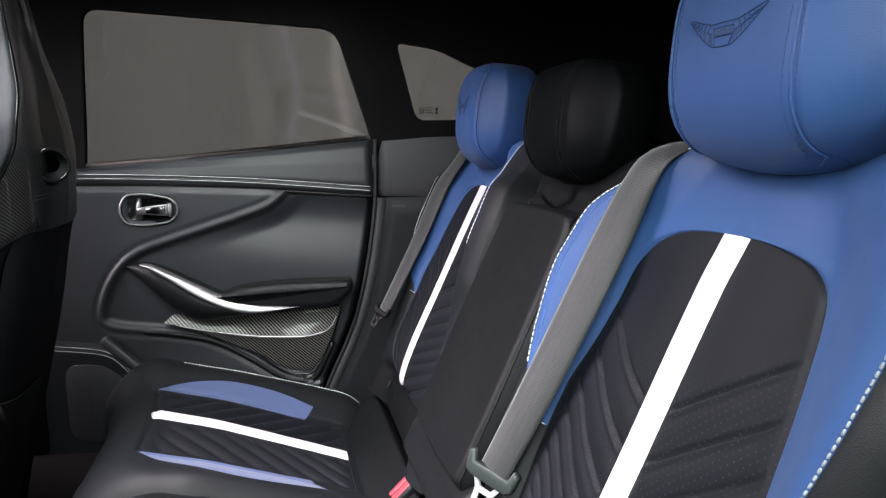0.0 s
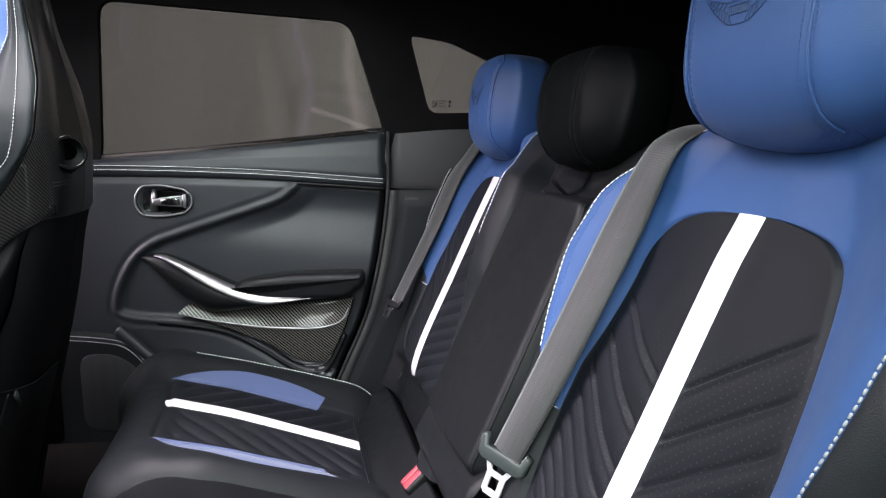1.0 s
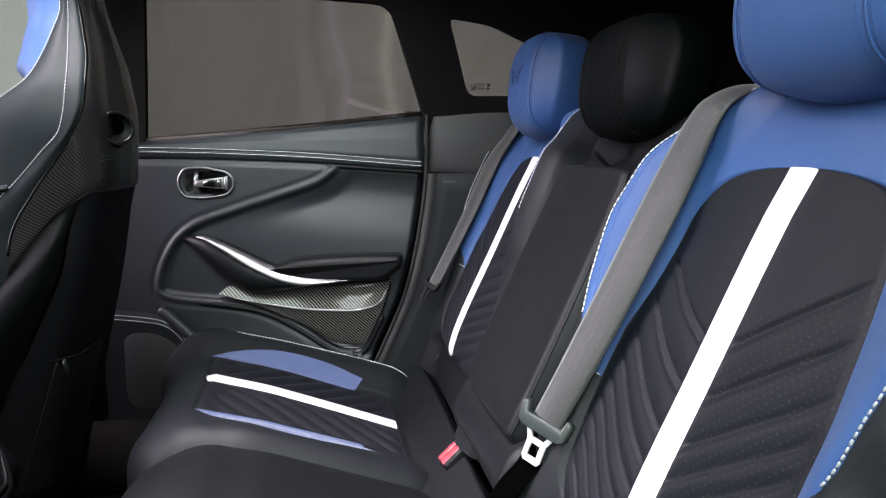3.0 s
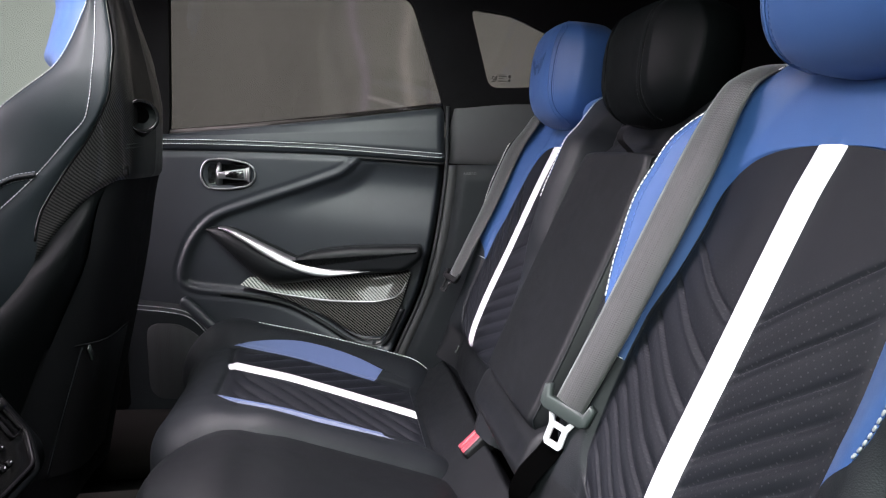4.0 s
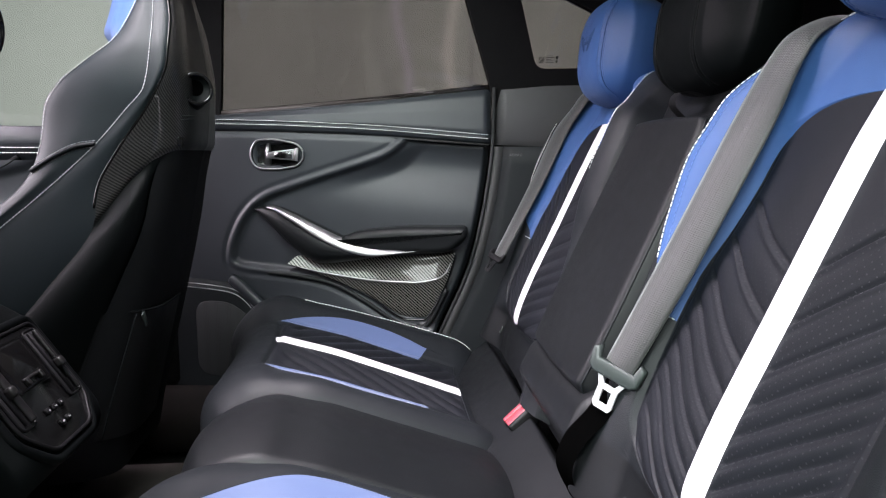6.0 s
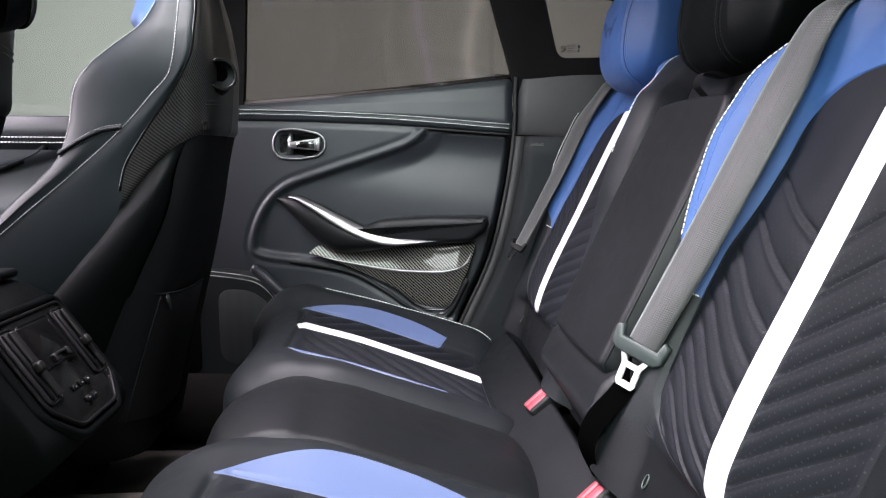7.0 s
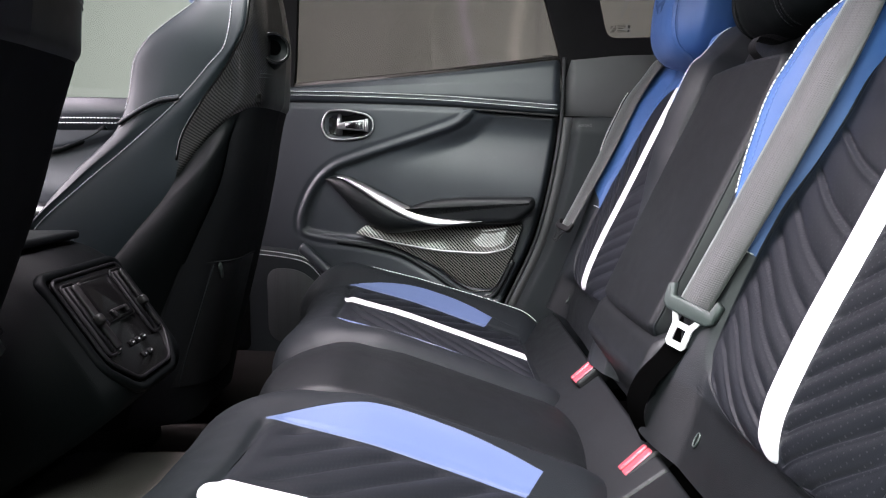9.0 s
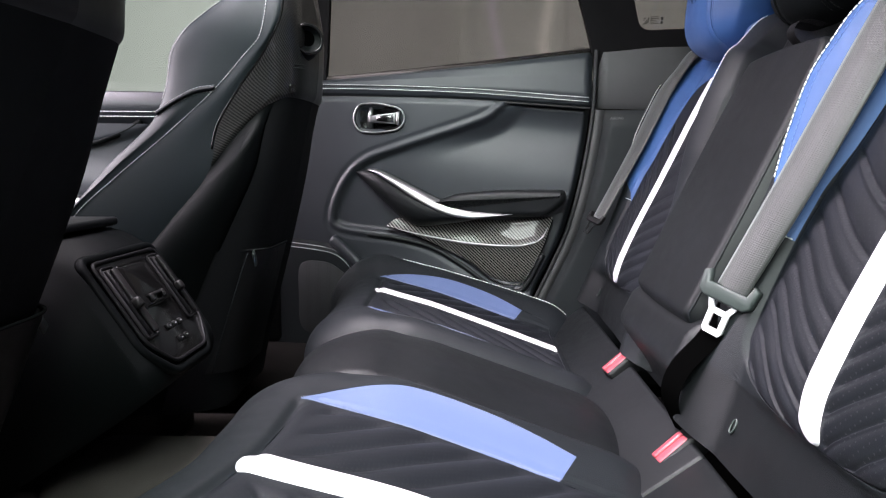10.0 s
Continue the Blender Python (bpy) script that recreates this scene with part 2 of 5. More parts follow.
def spline(points, n):
    """n + 1 points on a Catmull-Rom curve through the given ones."""
    p = [Vector(q) for q in points]
    p = [2 * p[0] - p[1]] + p + [2 * p[-1] - p[-2]]
    out = []
    k = len(p) - 3
    for j in range(n + 1):
        f = j / n * k
        i = min(int(f), k - 1)
        t = f - i
        a, b, c, d = p[i:i + 4]
        out.append(0.5 * (2 * b + (c - a) * t + (2 * a - 5 * b + 4 * c - d) * t * t + (3 * b - a - 3 * c + d) * t ** 3))
    return out


def thing(name, m, label, category, group="", kind=""):
    ob = new(name)
    ob.matrix_world = m
    ob.empty_display_size = 0.05
    return tagged(ob, label, category, group, kind)


def mesh_object(name, verts, faces, material, parent=None, label="", uvs=None, flat=False):
    me = bpy.data.meshes.new(name)
    me.from_pydata([tuple(v) for v in verts], [], faces)
    me.materials.append(material)
    if not flat:
        me.shade_smooth()
    if uvs is not None:
        layer = me.uv_layers.new(name="UVMap")
        idx = np.zeros(len(me.loops), dtype=np.int32)
        me.loops.foreach_get("vertex_index", idx)
        layer.data.foreach_set("uv", np.array(uvs, dtype=np.float32)[idx].ravel())
    me.update()
    ob = new(name, me)
    if parent is not None:
        ob.parent = parent
    if label:
        ob["label"] = label
    return ob


def part(name, bm, material, parent, label="", flat=False):
    me = bpy.data.meshes.new(name)
    bm.to_mesh(me)
    bm.free()
    me.materials.append(material)
    if not flat:
        me.shade_smooth()
    ob = new(name, me)
    if parent is not None:
        ob.parent = parent
    if label:
        ob["label"] = label
    return ob


def patch(name, fn, us, vs, material, parent=None, label="", uv=None, flip=False):
    """A grid mesh: fn(u, v) gives the place, uv(u, v) the texture place in metres."""
    verts, uvs, faces = [], [], []
    nu = len(us)
    for v in vs:
        for u in us:
            verts.append(fn(u, v))
            uvs.append(uv(u, v) if uv else (u, v))
    for j in range(len(vs) - 1):
        for i in range(nu - 1):
            a = j * nu + i
            q = (a, a + 1, a + nu + 1, a + nu)
            faces.append(q[::-1] if flip else q)
    return mesh_object(name, verts, faces, material, parent, label, uvs)


def steps(a, b, n):
    return [a + (b - a) * i / n for i in range(n + 1)]


def eased(a, b, n):
    """Steps that crowd at both ends."""
    return [a + (b - a) * 0.5 * (1 - math.cos(math.pi * i / n)) for i in range(n + 1)]


def tube(name, pts, radius, material, parent=None, label="", sides=8, closed=False, flat_scale=1.0, up=None):
    """A rod along points. radius may be a function of the fraction along."""
    pts = [Vector(p) for p in pts]
    n = len(pts)
    verts, faces = [], []
    ref = Vector(up) if up else None
    for i, p in enumerate(pts):
        t = (pts[(i + 1) % n] - pts[i - 1]) if closed else (pts[min(i + 1, n - 1)] - pts[max(i - 1, 0)])
        t.normalize()
        if up:
            a = ref - t * ref.dot(t)
        else:
            a = (ref - t * ref.dot(t)) if ref and (ref - t * ref.dot(t)).length > 1e-4 else t.orthogonal()
        a.normalize()
        if not up:
            ref = a
        b = t.cross(a)
        r = radius(i / (n - 1)) if callable(radius) else radius
        for k in range(sides):
            w = 2 * math.pi * k / sides
            verts.append(p + a * (math.cos(w) * r * flat_scale) + b * (math.sin(w) * r))
    loops = n if closed else n - 1
    for i in range(loops):
        for k in range(sides):
            j = (i + 1) % n
            faces.append((i * sides + k, i * sides + (k + 1) % sides, j * sides + (k + 1) % sides, j * sides + k))
    if not closed:
        faces.append(tuple(reversed(range(sides))))
        faces.append(tuple(range((n - 1) * sides, n * sides)))
    return mesh_object(name, verts, faces, material, parent, label)


def stitching(name, pts, material, parent, pitch=0.009, length=0.0066, radius=0.0012, normal=None, label="", shift=0.0):
    """A row of short thread dashes along a path, as one mesh."""
    pts = [Vector(p) for p in pts]
    acc = [0.0]
    for a, b in zip(pts, pts[1:]):
        acc.append(acc[-1] + (b - a).length)

    def at(d):
        d = min(max(d, 0), acc[-1] - 1e-6)
        i = 0
        lo, hi = 0, len(acc) - 1
        while hi - lo > 1:
            mid = (lo + hi) // 2
            if acc[mid] <= d:
                lo = mid
            else:
                hi = mid
        i = lo
        return pts[i].lerp(pts[i + 1], (d - acc[i]) / max(1e-9, acc[i + 1] - acc[i]))
    verts, faces = [], []
    d = shift
    while d + length < acc[-1]:
        a, b = at(d), at(d + length)
        t = (b - a).normalized()
        x = t.orthogonal().normalized() if normal is None else (Vector(normal) - t * Vector(normal).dot(t)).normalized()
        y = t.cross(x)
        m0 = len(verts)
        for f, k in ((0, 0.35), (0.2, 1.0), (0.8, 1.0), (1, 0.35)):
            c = a.lerp(b, f)
            for q in range(5):
                w = 2 * math.pi * q / 5
                verts.append(c + (x * math.cos(w) + y * math.sin(w)) * radius * k)
        for r in range(3):
            for q in range(5):
                faces.append((m0 + r * 5 + q, m0 + r * 5 + (q + 1) % 5, m0 + r * 5 + 5 + (q + 1) % 5, m0 + r * 5 + 5 + q))
        faces.append(tuple(m0 + q for q in reversed(range(5))))
        faces.append(tuple(m0 + 15 + q for q in range(5)))
        d += pitch
    ob = mesh_object(name, verts, faces, material, parent, label or "rows of white thread stitches")
    ob["kind"] = "stuff"
    return ob


def rounded_box(sx, sy, sz, r=0.004, seg=2, m=None):
    bm = bmesh.new()
    bmesh.ops.create_cube(bm, size=1.0)
    bmesh.ops.scale(bm, vec=(sx, sy, sz), verts=bm.verts)
    bmesh.ops.bevel(bm, geom=list(bm.edges), offset=r, segments=seg, profile=0.5, affect="EDGES")
    if m is not None:
        bmesh.ops.transform(bm, matrix=m, verts=bm.verts)
    return bm


def prism(outline, depth, m=None, r=0.0, seg=2):
    """A closed outline in x, y drawn out along z, its rims rounded by r."""
    bm = bmesh.new()
    vs = [bm.verts.new((x, y, 0)) for x, y in outline]
    f = bm.faces.new(vs)
    top = bmesh.ops.extrude_face_region(bm, geom=[f])
    up = [e for e in top["geom"] if isinstance(e, bmesh.types.BMVert)]
    bmesh.ops.translate(bm, vec=(0, 0, depth), verts=up)
    bmesh.ops.recalc_face_normals(bm, faces=bm.faces)
    if r:
        rim = [e for e in bm.edges if all(v in up for v in e.verts)]
        bmesh.ops.bevel(bm, geom=rim, offset=r, segments=seg, profile=0.5, affect="EDGES")
    if m is not None:
        bmesh.ops.transform(bm, matrix=m, verts=bm.verts)
    return bm


def rounded_outline(w, h, r, n=6, cx=0.0, cy=0.0):
    out = []
    for k, (sx, sy) in enumerate(((1, 1), (-1, 1), (-1, -1), (1, -1))):
        for i in range(n + 1):
            a = math.pi / 2 * (k + i / n)
            out.append((cx + sx * (w / 2 - r) + r * math.cos(a), cy + sy * (h / 2 - r) + r * math.sin(a)))
    return out


def round_corners(poly, r, n=5):
    out = []
    k = len(poly)
    for i in range(k):
        a, b, c = Vector(poly[i - 1]), Vector(poly[i]), Vector(poly[(i + 1) % k])
        d1, d2 = (a - b), (c - b)
        rr = min(r, d1.length * 0.45, d2.length * 0.45)
        p, q = b + d1.normalized() * rr, b + d2.normalized() * rr
        for j in range(n + 1):
            t = j / n
            out.append(tuple(p * (1 - t) ** 2 + b * 2 * t * (1 - t) + q * t * t))
    return out


# ---- rear bench ----
YC, OFF = 1.047, 0.402            # middle of the car; seat middles lie this far from it
RECLINE = 25.0
CR, SR = math.cos(radians(RECLINE)), math.sin(radians(RECLINE))


def back_frame(y):
    """Local x across (towards the open door), y up the backrest, z out of it."""
    return Matrix(((0, SR, -CR, 0.275), (-1, 0, 0, y), (0, CR, SR, 0.477), (0, 0, 0, 1)))


CD, CZ = 0.947, -0.321


def cushion_frame(y):
    return Matrix(((0, CD, -CZ, -0.17), (-1, 0, 0, y), (0, CZ, CD, 0.446), (0, 0, 0, 1)))


ARCH, FOOT = 0.413, -0.014
# half widths of the middle panel and of the bolsters' stitched ridges, up the backrest
EDGE_IN = curve1([(-0.0141, 0.0), (-0.0128, 0.050), (-0.006, 0.124), (0.011, 0.174), (0.04, 0.188), (0.15, 0.195), (0.20, 0.192), (0.26, 0.182), (0.31, 0.172), (0.35, 0.161), (0.378, 0.146), (0.396, 0.120), (0.406, 0.088), (0.4115, 0.045), (0.4131, 0.0)])
EDGE_OUT = curve1([(-0.0141, 0.0), (-0.0128, 0.050), (-0.006, 0.110), (0.011, 0.143), (0.05, 0.155), (0.20, 0.156), (0.257, 0.149), (0.286, 0.1454), (0.327, 0.138), (0.352, 0.132), (0.381, 0.121), (0.400, 0.098), (0.4085, 0.064), (0.4122, 0.030), (0.4131, 0.0)])
RIDGE = curve1([(-0.10, 0.248), (0.0, 0.246), (0.10, 0.240), (0.17, 0.231), (0.207, 0.229), (0.24, 0.235), (0.27, 0.237), (0.33, 0.239), (0.37, 0.231), (0.40, 0.226), (0.42, 0.211), (0.437, 0.186), (0.46, 0.150), (0.48, 0.122), (0.50, 0.106), (0.54, 0.09)])
RIDGE_FAR = curve1([(-0.10, 0.248), (0.0, 0.246), (0.10, 0.240), (0.17, 0.231), (0.207, 0.229), (0.24, 0.235), (0.27, 0.237), (0.33, 0.239), (0.37, 0.231), (0.40, 0.221), (0.42, 0.207), (0.437, 0.190), (0.47, 0.171), (0.50, 0.150), (0.54, 0.125)])
RIDGE_OUT = curve1([(-0.10, 0.204), (0.10, 0.193), (0.19, 0.194), (0.244, 0.211), (0.278, 0.220), (0.31, 0.227), (0.36, 0.232), (0.42, 0.212), (0.46, 0.170), (0.50, 0.130), (0.54, 0.10)])
BLUE_IN = curve1([(0.150, 0.197), (0.157, 0.204), (0.18, 0.212), (0.207, 0.229), (0.24, 0.235), (0.27, 0.237), (0.33, 0.239), (0.37, 0.231), (0.40, 0.226), (0.42, 0.211), (0.437, 0.186), (0.46, 0.150)])
BLUE_OUT = curve1([(0.150, 0.157), (0.165, 0.164), (0.19, 0.194), (0.244, 0.211), (0.278, 0.220), (0.31, 0.227), (0.36, 0.232), (0.42, 0.212), (0.46, 0.170)])
RIDGE_H = curve1([(-0.10, -0.006), (0.0, 0.010), (0.10, 0.021), (0.207, 0.030), (0.26, 0.038), (0.33, 0.045), (0.38, 0.043), (0.434, 0.034), (0.48, 0.018), (0.50, 0.006), (0.54, -0.03)])
RIDGE_OUT_H = curve1([(-0.10, 0.000), (0.10, 0.014), (0.20, 0.024), (0.25, 0.031), (0.33, 0.037), (0.37, 0.037), (0.43, 0.028), (0.48, 0.006), (0.54, -0.03)])
SLOPE_IN = curve1([(-0.10, 0.17), (0.02, 0.182), (0.15, 0.192), (0.26, 0.180), (0.35, 0.158), (0.40, 0.132), (0.44, 0.100), (0.48, 0.070), (0.54, 0.05)])
SLOPE_OUT = curve1([(-0.10, 0.14), (0.20, 0.148), (0.33, 0.134), (0.40, 0.118), (0.46, 0.09), (0.54, 0.06)])
DIP_IN = curve1([(-0.10, -0.030), (-0.03, -0.022), (0.04, -0.012), (0.16, -0.010), (0.32, -0.014), (0.37, -0.008), (0.41, -0.002), (0.46, 0.002), (0.50, -0.004), (0.54, -0.03)])
CROWN = curve1([(-0.12, -0.042), (-0.06, -0.026), (-0.02, -0.019), (-0.010, -0.010), (0.004, -0.003), (0.04, 0.003), (0.10, 0.005), (0.20, 0.0035), (0.30, 0.003), (0.36, 0.002), (0.40, 0.000), (0.43, -0.001), (0.46, 0.000), (0.50, -0.006), (0.54, -0.040)])


def panel_edge(s, out=False):
    if not FOOT < s < ARCH:
        return 0.0
    return EDGE_OUT(s) if out else EDGE_IN(s)


STRIPE_MID = curve1([(-0.014, -0.012), (0.0, -0.005), (0.03, 0.0), (0.20, 0.002), (0.36, 0.002), (0.41, 0.0)])


def bend(s):
    """Middle of the white stripe."""
    return STRIPE_MID(s)


# chevron channels: wide at the top, close together towards the foot
CHANNEL = curve1([(-0.16, 12.0), (0.0, 7.0), (0.024, 6.0), (0.049, 5.0), (0.075, 4.0), (0.104, 3.0), (0.138, 2.0), (0.184, 1.0), (0.234, 0.0), (0.30, -1.3)])


def pleat(w, s):
    """Chevron channels that run down to the middle stripe."""
    a = abs(w)
    q = CHANNEL(s - (0.36 * a + 0.55 * a * a if w > 0 else 0.74 * a))
    if q < -0.45:
        return 0.0
    f = q - math.floor(q + 0.5)
    k = smooth(0.018, 0.026, abs(w - bend(s))) * smooth(0.0, 0.03, panel_edge(s, w < 0) - a)
    low = smooth(0.5, 3.5, q)
    bead = (0.0024 - 0.0008 * low) * math.exp(-((f - 0.11) / 0.055) ** 2)
    groove = (0.0040 - 0.0018 * low) * math.exp(-(f / (0.045 + 0.04 * low)) ** 2)
    return (bead - groove + (0.0010 + 0.0004 * low) * math.cos(2 * math.pi * f + math.pi) * smooth(-0.45, 0.2, q)) * k


LEVELS = {}


def levels(s, inner):
    """The profile's turning points at one height: slope start, dip, ridge place and height."""
    key = (round(s, 5), inner)
    if key not in LEVELS:
        if inner:
            LEVELS[key] = (min(SLOPE_IN(s), RIDGE(s) * 0.85), DIP_IN(s), RIDGE(s), RIDGE_H(s))
        else:
            LEVELS[key] = (min(SLOPE_OUT(s), RIDGE_OUT(s) * 0.85), CROWN(s) - 0.004, RIDGE_OUT(s), RIDGE_OUT_H(s))
    return LEVELS[key]


def seat_depth(w, s):
    a, inner = abs(w), w > 0
    foot, dip, rg, rh = levels(s, inner)
    mid = CROWN(s)
    if a <= foot:
        d = mid + (dip - mid) * smooth(0.25 * foot, foot, a)
    elif a <= rg:
        k = (a - foot) / (rg - foot)
        high = smooth(0.35, 0.42, s) if inner else 0.6
        d = dip + (rh - dip) * ((1 - high) * (1 - (1 - k) ** 1.8) + high * k * k * (3 - 2 * k))
    else:
        k = (a - rg) / 0.040
        if inner:
            d = rh + 0.003 * math.sin(math.pi * min(1.0, k)) - 0.42 * (a - rg) - 2.2 * max(0.0, a - rg - 0.040)
        else:
            d = rh - 0.10 * (1 - math.sqrt(max(0.0, 1 - min(1.0, k) ** 2))) - max(0.0, k - 1) * 0.06
    if FOOT - 0.006 < s < ARCH + 0.006:
        d -= 0.0035 * math.exp(-((a - panel_edge(s, not inner)) / 0.0035) ** 2)
    return d


EMBLEM_BLUE = surface("embossed_blue", (0.0085, 0.034, 0.100), 0.45, 900, 0.2, 0.1)
COS_H, SIN_H = math.cos(radians(19)), math.sin(radians(19))   # heads stand more upright than the backs


def headrest(parent, material, thread, half_w, half_h, mid_s, front, back, emblem, seam_w, shift=0.0, round_foot=0.12):
    """A cushion head with a full front, rounded foot and seams down its face and cheeks."""
    power = lambda c, e: math.copysign(abs(c) ** e, c)

    def seam_at(v):
        k = power(math.sin(v), 0.75)
        return min(seam_w * (1 + 0.06 * k), 0.80 * half_w * power(math.cos(v), 0.58 + round_foot * max(0, -k)))

    def shape(u, v, grow=0.0):
        cu, su, cv, sv = math.cos(u), math.sin(u), math.cos(v), math.sin(v)
        k = power(sv, 0.75)
        wide = half_w * (1 + 0.08 * k - 0.06 * max(0, -k) ** 2)
        w = (wide + grow) * power(cv, 0.58 + round_foot * max(0, -k)) * power(cu, 0.62)
        ctr, dep = (front + back) / 2, (front - back) / 2
        d = (dep + grow) * power(cv, 0.62 - 0.18 * max(0, k)) * power(su, 0.60) - 0.012 * max(0, -k) ** 3
        d -= 0.42 * max(0.0, abs(w) - 0.60 * half_w) * smooth(0.0, 0.6, su)
        d -= 0.0022 * (math.exp(-((abs(w) - seam_at(v)) / 0.0025) ** 2) if su > 0 else 0.0)
        y = (half_h + grow) * k
        return Vector((w + shift, mid_s + y * COS_H - d * SIN_H, ctr + y * SIN_H + d * COS_H))

    def at_width(w, v, grow=0.0):
        lo, hi = 0.02, math.pi - 0.02
        for _ in range(34):
            u0 = (lo + hi) / 2
            if shape(u0, v).x - shift > w:
                lo = u0
            else:
                hi = u0
        return shape(u0, v, grow)
    fine = sorted(set(steps(0, 2 * math.pi, 72) + steps(0.55, 1.25, 40) + [math.pi - q for q in steps(0.55, 1.25, 40)]))
    head = patch("headrest", shape, fine, steps(-math.pi / 2, math.pi / 2, 40), material, parent)
    for g in (1, -1):
        rows = steps(-1.08, 1.30, 70)
        run = lambda off, lift: [at_width(g * (seam_at(v) + off), v, lift) for v in rows]
        tube("seam", run(0.0036, 0.0004), 0.0013, material, head, "stitched seam fold")
        stitching("stitching", run(0.0075, 0.0003), thread, head, 0.0055, 0.0040, 0.00042)
        stitching("stitching", run(-0.0048, 0.0003), thread, head, 0.0055, 0.0040, 0.00042)
    if emblem:
        def on_face(x, y):
            k = y / half_h
            return at_width(x, math.asin(max(-1, min(1, math.copysign(abs(k) ** (1 / 0.75), k)))), 0.0004)
        high = curve1([(0.0, 0.009), (0.012, 0.0085), (0.026, 0.012), (0.044, 0.0185)])
        low = curve1([(0.0, -0.013), (0.010, -0.0125), (0.020, -0.0065), (0.032, 0.004), (0.044, 0.0165)])
        lines = []
        for g in (-1, 1):
            xs = steps(0.0, 0.044, 10)
            lines.append([(g * x, high(x)) for x in xs])
            lines.append([(g * x, low(x)) for x in xs])
            arc = [(g * x, 0.55 * high(x) + 0.45 * low(x)) for x in steps(0.012, 0.036, 6)]
            lines.append(arc)
            for i in range(9):
                f = i / 8
                x0, x1 = 0.0125 + 0.022 * f, 0.008 + 0.033 * f
                lines.append([(g * x0, 0.55 * high(x0) + 0.45 * low(x0) - 0.0008), (g * x1, low(x1) + 0.0008)])
            for i in range(5):
                x0 = 0.016 + 0.005 * i
                lines.append([(g * x0, high(x0) - 0.001), (g * (x0 + 0.003), 0.6 * high(x0) + 0.4 * low(x0))])
        lines.append([(-0.012, 0.0045), (0.012, 0.0045), (0.012, -0.0035), (-0.012, -0.0035), (-0.012, 0.0045)])
        lines += [[(0.0022 * i, 0.0030), (0.0022 * i, -0.0020)] for i in range(-4, 5)]
        ex, ey, grow_x, grow_y = (-0.002, 0.0115, 1.20, 0.90) if shift > 0 else (-0.006, 0.016, 1.0, 1.2)
        vv, ff = [], []
        for ln in lines:
            dense = [on_face(ex + grow_x * (a[0] + (b[0] - a[0]) * t / 4), ey + grow_y * (a[1] + (b[1] - a[1]) * t / 4)) for a, b in zip(ln, ln[1:]) for t in range(5)]
            for a, b in zip(dense, dense[1:]):
                t = b - a
                if t.length < 1e-6:
                    continue
                n = Vector((0, -SIN_H, COS_H))
                x = t.cross(n).normalized() * 0.00055
                i0 = len(vv)
                vv += [a - x, a + x, b + x, b - x, a + n * 0.0007, b + n * 0.0007]
                ff += [(i0, i0 + 4, i0 + 5, i0 + 3), (i0 + 4, i0 + 1, i0 + 2, i0 + 5)]
        mesh_object("emblem", vv, ff, EMBLEM_BLUE, head, "embossed plain winged shape")
    return head


